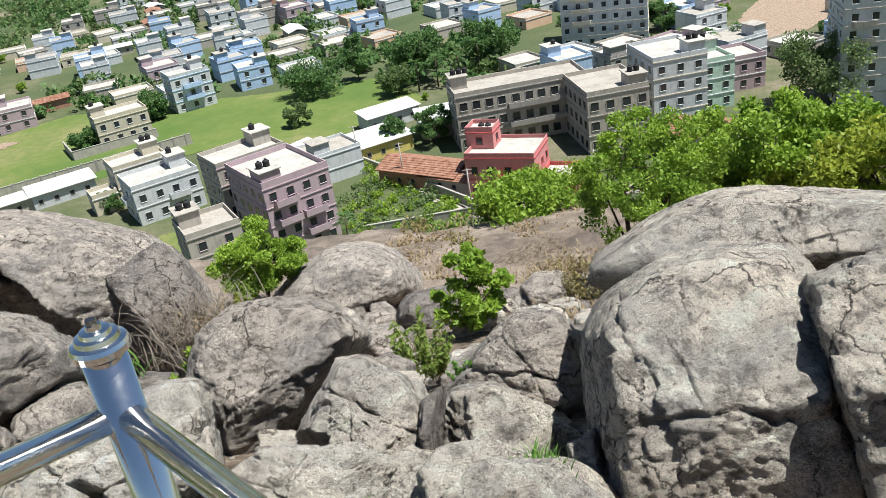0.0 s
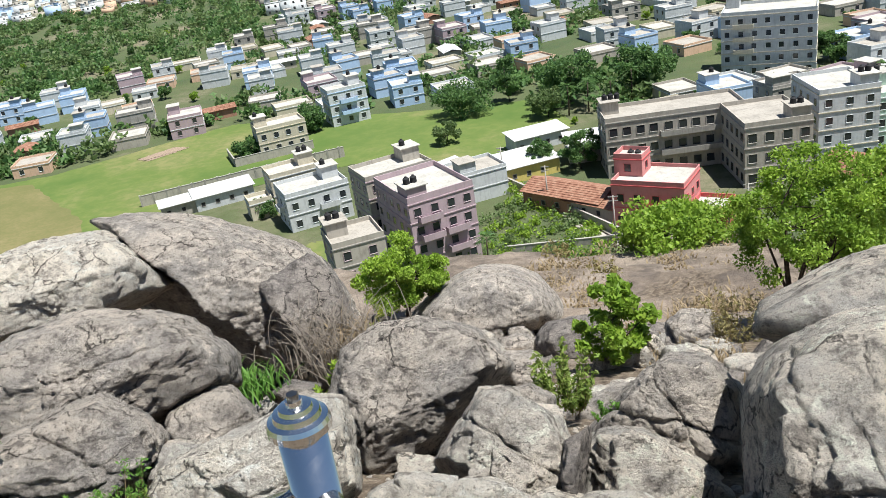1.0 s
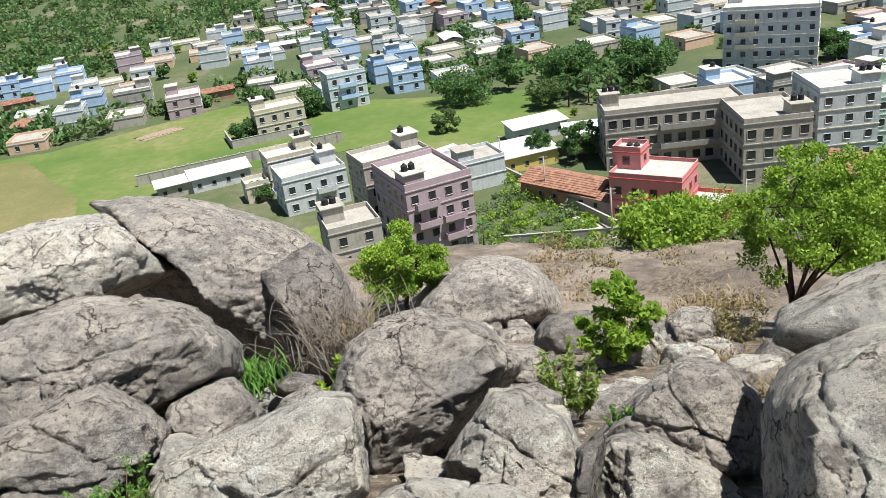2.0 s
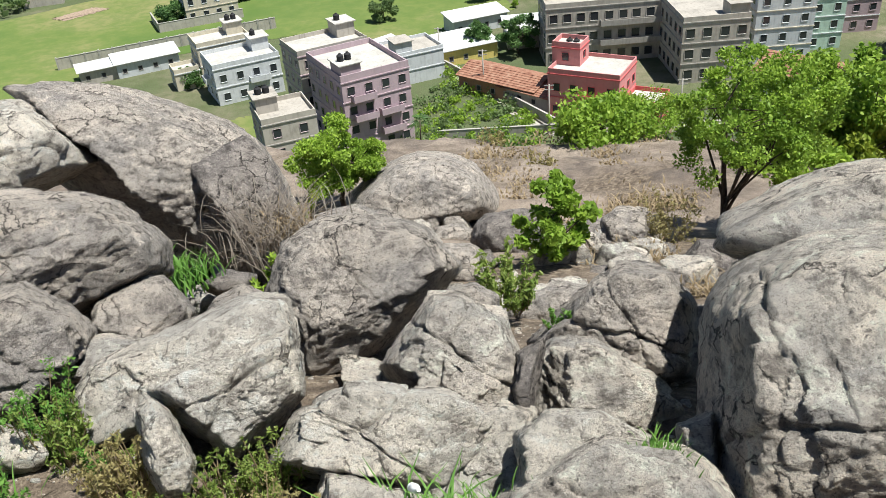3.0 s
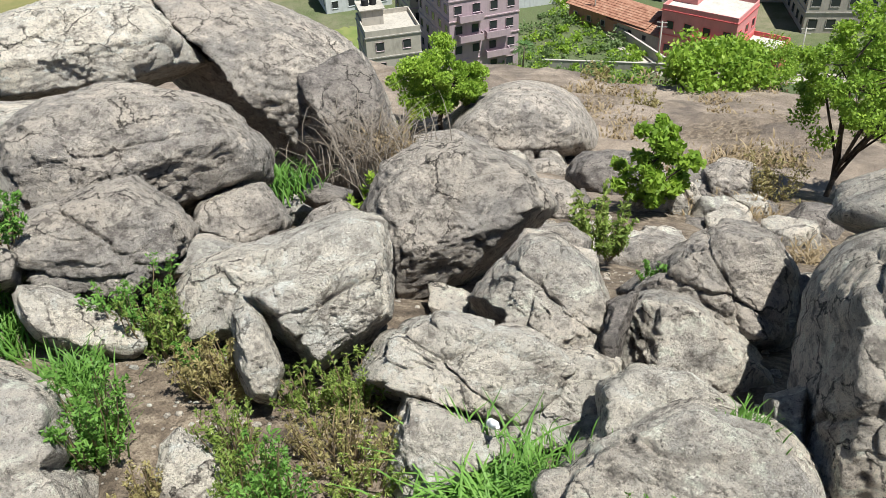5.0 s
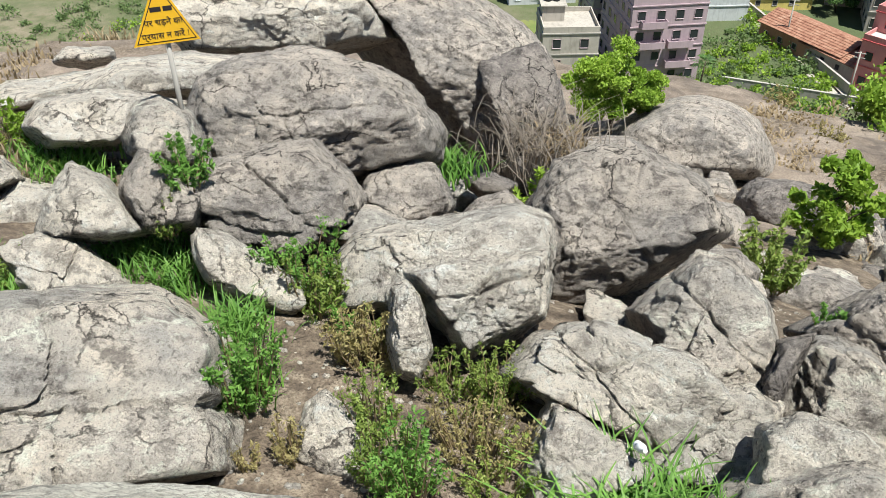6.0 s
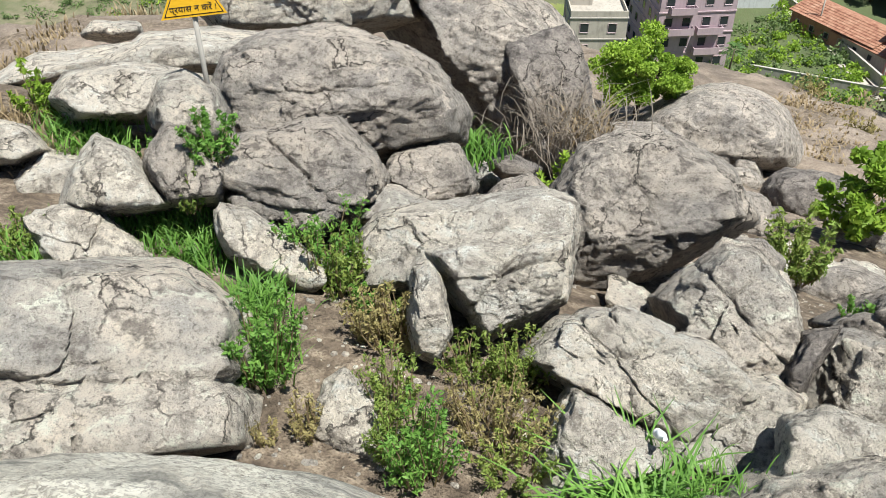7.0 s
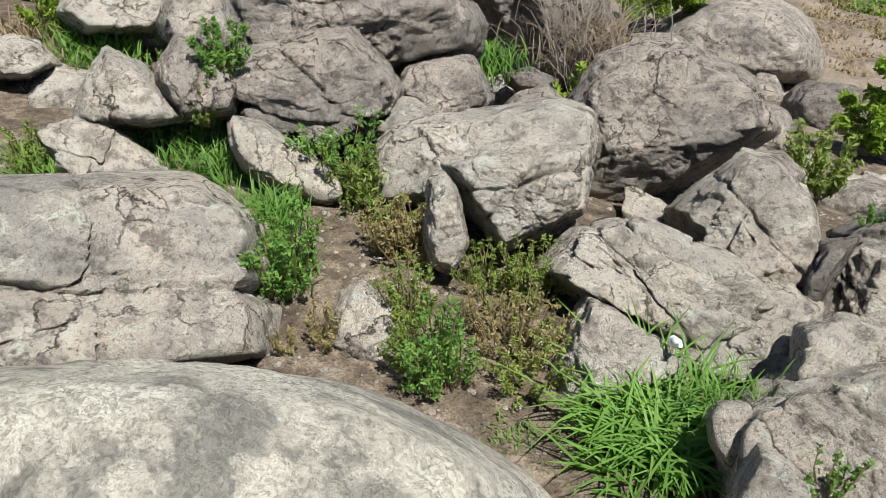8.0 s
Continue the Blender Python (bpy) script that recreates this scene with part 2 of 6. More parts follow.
def hillside():
    """Ground: bare granite on the hill's slabs, soil between, scrub and earth on the plain."""
    m, nt, p = mat("ground")
    tc = nt.nodes.new("ShaderNodeTexCoord")
    co = tc.outputs["Object"]
    at = nt.nodes.new("ShaderNodeAttribute")
    at.attribute_name = "cover"
    split = nt.nodes.new("ShaderNodeSeparateColor")
    nt.links.new(at.outputs["Color"], split.inputs[0])
    n0 = node(nt, "TexNoise", scale=0.018, detail=8, rough=0.62)
    n1 = node(nt, "TexNoise", scale=0.35, detail=7, rough=0.65)
    n2 = node(nt, "TexNoise", scale=4.5, detail=6, rough=0.7)
    n3 = node(nt, "TexNoise", scale=42, detail=3, rough=0.6)
    for n in (n0, n1, n2, n3):
        nt.links.new(co, n.inputs["Vector"])
    soil = ramp(nt, n2.outputs[0], [(0.34, (0.06, 0.047, 0.036)), (0.5, (0.175, 0.136, 0.102)), (0.64, (0.33, 0.27, 0.205))])
    rock = ramp(nt, n1.outputs[0], [(0.38, (0.14, 0.115, 0.098)), (0.5, (0.255, 0.207, 0.167)), (0.62, (0.37, 0.305, 0.248))])
    rock = mix(nt, ramp(nt, n2.outputs[0], [(0.5, (0, 0, 0)), (0.7, (0.6, 0.6, 0.6))]), rock, (0.2, 0.155, 0.125))
    plain = ramp(nt, n0.outputs[0], [(0.38, (0.05, 0.085, 0.035)), (0.52, (0.09, 0.115, 0.05)), (0.66, (0.22, 0.19, 0.135))])
    plain = mix(nt, ramp(nt, n1.outputs[0], [(0.45, (0, 0, 0)), (0.65, (0.7, 0.7, 0.7))]), plain, (0.07, 0.095, 0.035))
    c = mix(nt, split.outputs[0], soil, rock)
    c = mix(nt, split.outputs[1], c, plain)
    c = mix(nt, ramp(nt, n3.outputs[0], [(0.38, (0.65, 0.65, 0.65)), (0.52, (0, 0, 0))]), c, (0.10, 0.077, 0.058))
    nt.links.new(c, p.inputs["Base Color"])
    p.inputs["Roughness"].default_value = 0.95
    p.inputs["Specular IOR Level"].default_value = 0.2
    a = bump(nt, p, n2.outputs[0], 0.9, 0.16)
    bump(nt, p, n3.outputs[0], 0.9, 0.03, a)
    return m


GROUND = hillside()

# ---- mesh tools ----
def lattice(ix, iy, iz, seed):
    h = (ix * 374761393 + iy * 668265263 + iz * 1442695041 + seed * 974711) & 0x7FFFFFFF
    h = ((h ^ (h >> 13)) * 1274126177) & 0x7FFFFFFF
    h = ((h ^ (h >> 16)) * 69069 + 12345) & 0x7FFFFFFF
    return (h & 0xFFFF) / 32767.5 - 1.0


def smooth_noise(p, seed):
    """Value noise in -1..1 for an array of points."""
    i = np.floor(p).astype(np.int64)
    f = p - i
    f = f * f * (3 - 2 * f)
    out = np.zeros(len(p))
    for dx in (0, 1):
        for dy in (0, 1):
            for dz in (0, 1):
                w = (f[:, 0] if dx else 1 - f[:, 0]) * (f[:, 1] if dy else 1 - f[:, 1]) * (f[:, 2] if dz else 1 - f[:, 2])
                out += w * lattice(i[:, 0] + dx, i[:, 1] + dy, i[:, 2] + dz, seed)
    return out


def fractal(p, seed, octaves=4, gain=0.5):
    out, amp = np.zeros(len(p)), 1.0
    for o in range(octaves):
        out += amp * smooth_noise(p * 2.03 ** o, seed + 17 * o)
        amp *= gain
    return out


def mesh_of(name, verts, faces, material, smooth=False):
    me = bpy.data.meshes.new(name)
    me.from_pydata([tuple(v) for v in verts], [], [tuple(f) for f in faces])
    me.materials.append(material)
    if smooth:
        me.shade_smooth()
    me.update()
    return me


def mesh_np(name, verts, faces, material, smooth=False):
    """A mesh from arrays; all faces have the same number of corners."""
    me = bpy.data.meshes.new(name)
    n, k = faces.shape
    me.vertices.add(len(verts))
    me.vertices.foreach_set("co", np.ascontiguousarray(verts, dtype=np.float32).ravel())
    me.loops.add(n * k)
    me.loops.foreach_set("vertex_index", np.ascontiguousarray(faces, dtype=np.int32).ravel())
    me.polygons.add(n)
    me.polygons.foreach_set("loop_start", np.arange(0, n * k, k, dtype=np.int32))
    me.polygons.foreach_set("loop_total", np.full(n, k, dtype=np.int32))
    me.materials.append(material)
    me.update(calc_edges=True)
    if smooth:
        me.shade_smooth()
    return me


def part(name, me, parent, m=None, label=""):
    ob = new(name, me)
    ob.parent = parent
    if m is not None:
        ob.matrix_basis = m
    if label:
        ob["label"] = label
    return ob


def thing(name, m, label, category, group="", kind=""):
    ob = new(name)
    ob.empty_display_size = 0.2
    ob.matrix_basis = m
    return tagged(ob, label, category, group, kind)


SPHERES = {}


def unit_sphere(level):
    if level not in SPHERES:
        bm = bmesh.new()
        bmesh.ops.create_icosphere(bm, subdivisions=level, radius=1.0)
        SPHERES[level] = (np.array([v.co[:] for v in bm.verts]), np.array([[v.index for v in f.verts] for f in bm.faces]))
        bm.free()
    return SPHERES[level]


def rock(at, cuts, material, seed, label, level=5, k=56, rough=1.0, cracks=(), hollows=(), name="boulder", group="boulders on the hillside"):
    """A granite boulder: a body bounded by cuts (azimuth, elevation, distance from its heart), its edges rounded off by k,
    weathered by noise, with cracks (azimuth, elevation, offset, depth) running through it, and
    hollows (azimuth, elevation, offset, depth, height) eaten out under a ledge."""
    u, faces = unit_sphere(level)
    n = np.array([(math.cos(radians(e)) * math.cos(radians(a)), math.cos(radians(e)) * math.sin(radians(a)), math.sin(radians(e))) for a, e, _ in cuts])
    dist = np.array([c[2] for c in cuts])
    s = np.maximum(u @ n.T, 0) / dist
    r = (s ** k).sum(1) ** (-1.0 / k)
    size = float(np.median(dist))
    pick = np.random.default_rng(seed)
    body = u * np.minimum(r, size * 4)[:, None]
    if k > 5:                                     # chipped corners
        for _ in range(7):
            v = pick.normal(size=3)
            v /= np.linalg.norm(v)
            lim = (body @ v).max() * pick.uniform(0.88, 0.985)
            t = u @ v
            r = np.minimum(r, np.where(t > 0, lim / np.maximum(t, 1e-6), 1e9))
    r = np.minimum(r * 1.04, size * 4)
    p = u * r[:, None]
    q = p + seed * 13.7
    unit = min(size, 1.4)
    fine = max(0.011, 0.010 * size)               # the narrowest groove that the mesh can carry
    bend = np.stack([fractal(q / (size * 0.5), seed + 61 + j, 4, 0.55) for j in range(3)], 1)
    # fracture: broad facets, then smaller ones, each set back and tilted a little
    for plates, shift, tilt in ((11, 0.035, 0.16), (60, 0.012, 0.20)):
        v = pick.normal(size=(plates, 3))
        v /= np.linalg.norm(v, axis=1)[:, None]
        hub = v * np.minimum(((np.maximum(v @ n.T, 0) / dist) ** k).sum(1) ** (-1.0 / k), size * 4)[:, None]
        w = p + bend * size * (0.10 if plates < 30 else 0.05)
        dd = ((w[:, None, :] - hub[None, :, :]) ** 2).sum(2)
        own = np.argmin(dd, axis=1)
        off = pick.uniform(-1, 0.25, plates)
        lean = pick.normal(size=(plates, 3))
        step = size * shift * off[own] + tilt * 0.3 * ((p - hub[own]) * lean[own]).sum(1)
        p = p + u * (rough * np.clip(step, -0.07 * size, 0.03 * size))[:, None]
    # ledges where sheets have spalled off along bedding and joint planes
    d = np.zeros(len(p))
    tip, turn = pick.uniform(55, 85), pick.uniform(0, 360)
    for i in range(9):
        if i < 5:
            a, e = turn + pick.normal() * 14, tip + pick.normal() * 9
        else:
            a, e = turn + 90 * (i % 2) + pick.normal() * 16, pick.normal() * 14
        pn = np.array((math.cos(radians(e)) * math.cos(radians(a)), math.cos(radians(e)) * math.sin(radians(a)), math.sin(radians(e))))
        sd = p @ pn - pick.uniform(-0.75, 0.75) * size + size * 0.05 * bend[:, i % 3] + 0.02 * unit * smooth_noise(q / 0.09, seed + 300 + i)
        here = np.clip(2.5 * smooth_noise(q / (0.8 * size) + 3 * i, seed + 310 + i) + 0.4, 0, 1)
        d -= rough * here * unit * pick.uniform(0.012, 0.045) * np.clip(sd / (1.6 * fine), 0, 1) * np.exp(-np.maximum(sd, 0) / (0.45 * size))
        if i % 3 != 1:
            d -= rough * here * unit * 0.05 * np.exp(-(sd / fine) ** 2)
    # weathered skin: ridged roughness, pits and grit
    d -= rough * 0.085 * unit * np.abs(fractal(q * (1, 1, 1.5) / (0.42 * unit), seed + 33, 4, 0.55))
    d += rough * 0.016 * fractal(q / 0.11, seed + 3, 4, 0.65) * min(1.5, max(0.6, size))
    d += rough * 0.028 * unit * np.minimum(fractal(q / 0.30, seed + 29, 3) + 0.35, 0)
    # a few winding cracks, open in some stretches and closed in others
    line = smooth_noise(q * (0.8, 0.8, 1.5) / (0.8 * unit) + bend * 0.22, seed + 71)
    where = np.clip(3.0 * smooth_noise(q / (1.0 * size) + 9, seed + 76) - 0.2, 0, 1)
    d -= rough * 0.07 * unit * where * np.exp(-(line / (1.5 * fine / unit)) ** 2)
    for a, e, off, deep in cracks:
        cn = np.array((math.cos(radians(e)) * math.cos(radians(a)), math.cos(radians(e)) * math.sin(radians(a)), math.sin(radians(e))))
        g = np.abs(p @ cn - off + 0.10 * smooth_noise(q / 0.5, seed + 50) + 0.03 * smooth_noise(q / 0.12, seed + 51))
        d -= 1.3 * deep * np.exp(-(g / (1.5 * fine)) ** 2) + 0.2 * deep * np.exp(-(g / 0.09) ** 2)
    for a, e, off, deep, high in hollows:
        cn = np.array((math.cos(radians(e)) * math.cos(radians(a)), math.cos(radians(e)) * math.sin(radians(a)), math.sin(radians(e))))
        g = p @ cn - off + 0.05 * size * bend[:, 0]
        d -= deep * np.clip(g / (2.5 * fine), 0, 1) * np.clip(1.6 - g / high, 0, 1)
    p = p + u * d[:, None]
    ob = new(name, mesh_np(name, p, faces, material, True))
    ob.location = at
    return tagged(ob, label, "boulder", group)


def boxes(bm, parts_):
    """Adds boxes (x0, y0, z0, x1, y1, z1) to a bmesh."""
    for x0, y0, z0, x1, y1, z1 in parts_:
        m = Matrix.LocRotScale(((x0 + x1) / 2, (y0 + y1) / 2, (z0 + z1) / 2), None, (x1 - x0, y1 - y0, z1 - z0))
        bmesh.ops.create_cube(bm, size=1.0, matrix=m)


def done(bm, name, material, bevel=0.0, smooth=False):
    if bevel:
        bmesh.ops.bevel(bm, geom=bm.edges[:], offset=bevel, segments=2, affect="EDGES")
    me = bpy.data.meshes.new(name)
    bm.to_mesh(me)
    bm.free()
    me.materials.append(material)
    if smooth:
        me.shade_smooth()
    return me


def box_mesh(name, material, *parts_, bevel=0.0):
    bm = bmesh.new()
    boxes(bm, parts_)
    return done(bm, name, material, bevel)


def tube(points, radii, sides=8, cap=True):
    """Vertices and faces of a tube along points."""
    pts = [Vector(p) for p in points]
    verts, faces = [], []
    for i, p in enumerate(pts):
        d = (pts[min(i + 1, len(pts) - 1)] - pts[max(i - 1, 0)]).normalized()
        a = d.orthogonal().normalized()
        b = d.cross(a)
        for s in range(sides):
            t = 2 * math.pi * s / sides
            verts.append(p + (a * math.cos(t) + b * math.sin(t)) * radii[i])
    for i in range(len(pts) - 1):
        for s in range(sides):
            t = (s + 1) % sides
            faces.append((i * sides + s, i * sides + t, (i + 1) * sides + t, (i + 1) * sides + s))
    if cap:
        faces.append(tuple(range(sides))[::-1])
        faces.append(tuple((len(pts) - 1) * sides + s for s in range(sides)))
    return verts, faces


# ---- the hill and the plain ----
SLOPE_S = [0, 3, 5, 7, 9, 13, 17, 21, 26, 31, 42, 52, 60, 66, 80, 100, 118]
SLOPE_Z = [-4.65, -4.8, -5.12, -5.6, -6.5, -9.0, -11.2, -13.0, -15.5, -16.6, -20.8, -25.0, -27.7, -33, -45, -57, -60]


def reach(x, y):
    """How far down the hill a place lies."""
    return np.sqrt(np.maximum(y, 0) ** 2 + (0.85 * np.maximum(-x - 10, 0)) ** 2 + (0.75 * np.maximum(x - 14, 0)) ** 2 + (1.1 * np.maximum(-y - 25, 0)) ** 2)


def land(x, y):
    x, y = np.asarray(x, float), np.asarray(y, float)
    s = reach(x, y)
    z = 60 + np.interp(s, SLOPE_S, SLOPE_Z)
    # the rise that carries the look-out
    top = np.clip((1.9 - y) / 0.9, 0, 1) * np.clip((x + 2.3) / 0.9, 0, 1) * np.clip((20 + y) / 9, 0, 1) * np.clip((15 - x) / 6, 0, 1)
    z += 3.0 * top * top * (3 - 2 * top)
    p = np.stack([x.ravel(), y.ravel(), np.zeros(x.size)], 1)
    fade = np.clip((118 - s) / 40, 0, 1) * np.clip((y - 2) / 3, 0.03, 1)
    z += fade * (np.clip(s / 40, 0.15, 1) * 0.5 * fractal(p / 9, 71, 3).reshape(x.shape) + 0.07 * fractal(p / 1.1, 72, 3).reshape(x.shape))
    # granite sheets on the open slope: worn steps along the contour
    sheet = np.clip((s - 24) / 8, 0, 1) * np.clip((78 - s) / 12, 0, 1)
    q = (p * (0.16, 0.42, 0)) + 7
    z += sheet * (0.55 * np.abs(fractal(q, 75, 4)) + 0.25 * np.round(3 * fractal(p * (0.2, 0.7, 0), 76, 2)) / 3).reshape(x.shape)
    return z


def level_at(x, y):
    return float(land(np.array([x]), np.array([y]))[0])


def ground():
    def lines(a, b, step, reach):
        out = list(np.arange(a, b, step))
        w, v = step, a
        low = []
        while v > -reach:
            w *= 1.13
            v -= w
            low.append(v)
        w, v = step, b
        while v < reach:
            w *= 1.13
            out.append(v)
            v += w
        return np.array(low[::-1] + out + [v])
    xs, ys = lines(-16, 13, 0.16, 4200), lines(-2, 34, 0.16, 4500)
    gx, gy = np.meshgrid(xs, ys)
    gz = land(gx, gy)
    verts = np.stack([gx.ravel(), gy.ravel(), gz.ravel()], 1)
    w = len(xs)
    i = (np.arange(len(ys) - 1)[:, None] * w + np.arange(w - 1)[None, :]).ravel()
    faces = np.stack([i, i + 1, i + w + 1, i + w], 1)
    me = mesh_np("ground", verts, faces, GROUND, True)
    s = reach(gx, gy).ravel()
    p = verts * (1, 1, 0)
    rocky = np.clip(0.55 + 1.7 * fractal(p / 3.0, 81, 4) + np.clip((s - 24) / 8, 0, 0.7), 0, 1) * np.clip((s - 9) / 6, 0, 1)
    plain = np.clip((s - 78) / 22 + 0.5 * fractal(p / 11, 82, 3), 0, 1)
    col = me.attributes.new("cover", "FLOAT_COLOR", "POINT")
    col.data.foreach_set("color", np.stack([rocky, plain, 0 * s, 0 * s + 1], 1).astype(np.float32).ravel())
    return tagged(new("ground", me), "stony brown hillside of granite and soil over a wide plain", "ground", kind="structure")


ground()


# ---- boulders ----
rock((-2.58, 8.27, 54.65), [(-171, 30, 0.76), (158, 57, 0.74), (96, 66, 0.74), (62, 60, 0.78), (23, 33, 0.98), (-28, -32, 0.60), (-30, -33, 0.59), (-39, -38, 0.62), (-45, -40, 0.67), (-130, -22, 1.01), (-152, 2, 0.78), (106, -39, 1.30), (-180, -90, 1.95), (-88, 60, 0.47), (-62, -8, 0.62), (-120, 20, 0.72)],
     ROCK_BROWN, 1, "large weathered grey granite boulder with an undercut face", level=6, cracks=((-47, -50, 0.27, 0.04), (-144, -28, -0.13, 0.03),))
rock((-3.72, 6.20, 55.26), [(-162, 35, 0.63), (137, 61, 0.30), (135, 61, 0.30), (82, 59, 0.64), (18, 7, 1.07), (-37, -42, 0.28), (-62, -43, 0.44), (-103, -29, 0.83), (121, -42, 0.75), (-180, -90, 1.12), (-75, 58, 0.24), (-110, 40, 0.34)],
     ROCK_PALE, 2, "long pale granite slab sloping towards the path", level=6)
rock((-3.04, 5.91, 55.31), [(152, 56, 0.39), (129, 59, 0.32), (14, 1, 0.49), (-24, -32, 0.39), (-33, -36, 0.39), (-123, -18, 0.41), (116, -44, 0.75), (-180, -90, 1.12), (-70, 34, 0.36), (-95, 62, 0.40)],
     ROCK_PALE, 3, "angular pale granite block leaning over a hollow", level=6, cracks=((-43, -49, -0.05, 0.05), (-0, -27, -0.08, 0.05),))
rock((-3.38, 5.18, 55.34), [(171, 49, 0.34), (50, 30, 0.24), (33, 12, 0.14), (9, -13, 0.21), (-89, -33, 0.31), (-133, -3, 0.16), (-147, 13, 0.14), (-57, 65, 0.22), (-57, 21, 0.23), (123, -46, 0.30), (-180, -90, 0.45)],
     ROCK_PALE, 4, "upright broken granite shard under a block")
rock((-1.22, 6.65, 55.05), [(170, 37, 0.47), (13, 21, 0.44), (95, 61, 0.54), (38, 44, 0.45), (-52, -35, 0.62), (-108, -36, 0.58), (-136, -21, 0.46), (99, -44, 0.90), (-180, -90, 1.35), (-70, 60, 0.26), (-115, 42, 0.33), (-60, 15, 0.50)],
     ROCK, 5, "fractured grey granite mound", level=6, cracks=((-12, -23, -0.18, 0.05), (-135, -39, -0.06, 0.05),))
rock((-1.80, 5.44, 55.26), [(176, 35, 0.56), (143, 51, 0.42), (82, 53, 0.37), (51, 43, 0.55), (-26, -21, 0.72), (-96, -34, 0.32), (-99, -33, 0.32), (106, -49, 0.70), (-180, -90, 1.05), (-85, 56, 0.20), (-60, 30, 0.33)],
     ROCK_PALE, 6, "cracked flat granite slab with open joints", level=6, cracks=((-44, -42, -0.16, 0.07), (-115, -43, -0.33, 0.07), (-126, -35, 0.03, 0.05),))
rock((-0.97, 5.47, 54.96), [(170, 27, 0.36), (154, 38, 0.30), (125, 50, 0.35), (69, 51, 0.48), (-5, 4, 0.38), (-51, -27, 0.35), (-75, -33, 0.34), (-101, -31, 0.41), (-151, -6, 0.52), (96, -51, 0.60), (-180, -90, 0.90), (-88, 54, 0.18)],
     ROCK_PALE, 7, "pale granite slab split from its neighbour", level=6)
rock((-1.77, 4.65, 55.14), [(-176, 21, 0.32), (-172, 17, 0.32), (80, 48, 0.34), (65, 44, 0.32), (13, 14, 0.47), (-37, -23, 0.28), (-58, -29, 0.29), (-143, -5, 0.45), (104, -54, 0.60), (-180, -90, 0.90), (-60, 55, 0.26), (-120, 20, 0.30)],
     ROCK_PALE, 8, "pointed pale granite rock beside the grass")
rock((-0.18, 4.97, 55.59), [(144, 39, 0.37), (95, 53, 0.27), (44, 46, 0.28), (-71, -31, 0.25), (-87, -34, 0.23), (-170, 1, 0.44), (86, -50, 0.50), (-180, -90, 0.75), (-94, 56, 0.15)],
     ROCK_PALE, 9, "small pale granite slab between boulders")
rock((-0.07, 4.20, 55.72), [(171, 19, 0.67), (147, 34, 0.53), (131, 42, 0.48), (72, 51, 0.52), (34, 43, 0.61), (11, 31, 0.67), (-15, 12, 0.69), (-81, -27, 0.38), (-160, -3, 0.76), (83, -55, 0.80), (-180, -90, 1.20), (-95, 52, 0.34), (-80, 12, 0.52)],
     ROCK, 10, "smooth rounded grey granite boulder", level=6, rough=0.7, cracks=((-78, -40, -0.28, 0.03),))
rock((-0.84, 4.10, 55.62), [(167, 21, 0.16), (121, 43, 0.16), (35, 34, 0.16), (4, 13, 0.12), (-43, -19, 0.17), (-124, -24, 0.14), (-154, -9, 0.13), (-90, 65, 0.18), (-90, 21, 0.20), (90, -55, 0.25), (-180, -90, 0.38)],
     ROCK, 11, "small grey stone wedged beside tall grass", level=4)
rock((-0.54, 3.55, 55.90), [(-166, -3, 0.19), (175, 10, 0.18), (80, 45, 0.21), (65, 43, 0.20), (10, 22, 0.20), (-60, -21, 0.17), (-96, 65, 0.29), (-96, 21, 0.31), (84, -58, 0.40), (-180, -90, 0.60)],
     ROCK_PALE, 12, "pale stone at the foot of a boulder")
rock((0.02, 6.55, 54.72), [(179, 12, 0.59), (151, 39, 0.60), (89, 58, 0.45), (41, 49, 0.37), (22, 40, 0.43), (-29, -8, 0.70), (-81, -37, 0.40), (-101, -38, 0.36), (-154, -16, 0.57), (85, -47, 0.80), (-180, -90, 1.20), (-72, 48, 0.27), (-150, 25, 0.40), (-60, 10, 0.42)],
     ROCK, 13, "pale wedge-shaped granite block with a dark broken face", level=6, cracks=((-137, -42, -0.32, 0.04),))
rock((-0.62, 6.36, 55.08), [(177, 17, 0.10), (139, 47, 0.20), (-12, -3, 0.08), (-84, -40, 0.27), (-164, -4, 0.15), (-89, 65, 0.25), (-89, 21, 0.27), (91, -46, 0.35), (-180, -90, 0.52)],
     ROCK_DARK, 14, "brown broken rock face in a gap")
rock((0.40, 7.69, 54.63), [(155, 37, 0.53), (138, 50, 0.51), (79, 63, 0.53), (12, 39, 0.56), (-13, 10, 0.55), (-64, -35, 0.62), (-112, -42, 0.43), (-118, -40, 0.43), (83, -42, 1.00), (-180, -90, 1.50), (-80, 54, 0.36), (-110, 20, 0.44), (-40, 40, 0.45)],
     ROCK_BROWN, 15, "tilted grey granite block with cross joints", level=6, cracks=((-118, -50, 0.13, 0.05), (-170, -22, -0.00, 0.05),))
rock((-0.42, 12.45, 51.27), [(159, 39, 0.55), (110, 60, 0.39), (63, 60, 0.51), (-30, -21, 0.56), (-61, -40, 0.41), (-92, -45, 0.46), (-148, -22, 0.74), (-90, 65, 0.72), (-90, 21, 0.78), (90, -42, 1.00), (-180, -90, 1.50)],
     ROCK_BROWN, 16, "low grey granite boulder with a shaded overhang")
rock((1.78, 17.37, 48.46), [(164, 30, 1.20), (98, 63, 0.53), (49, 60, 0.50), (43, 58, 0.54), (-12, 12, 1.21), (-103, -47, 0.41), (-124, -43, 0.57), (-98, 65, 0.86), (-98, 21, 0.94), (82, -39, 1.20), (-180, -90, 1.80)],
     ROCK_DARK, 17, "brown wedge of broken granite")
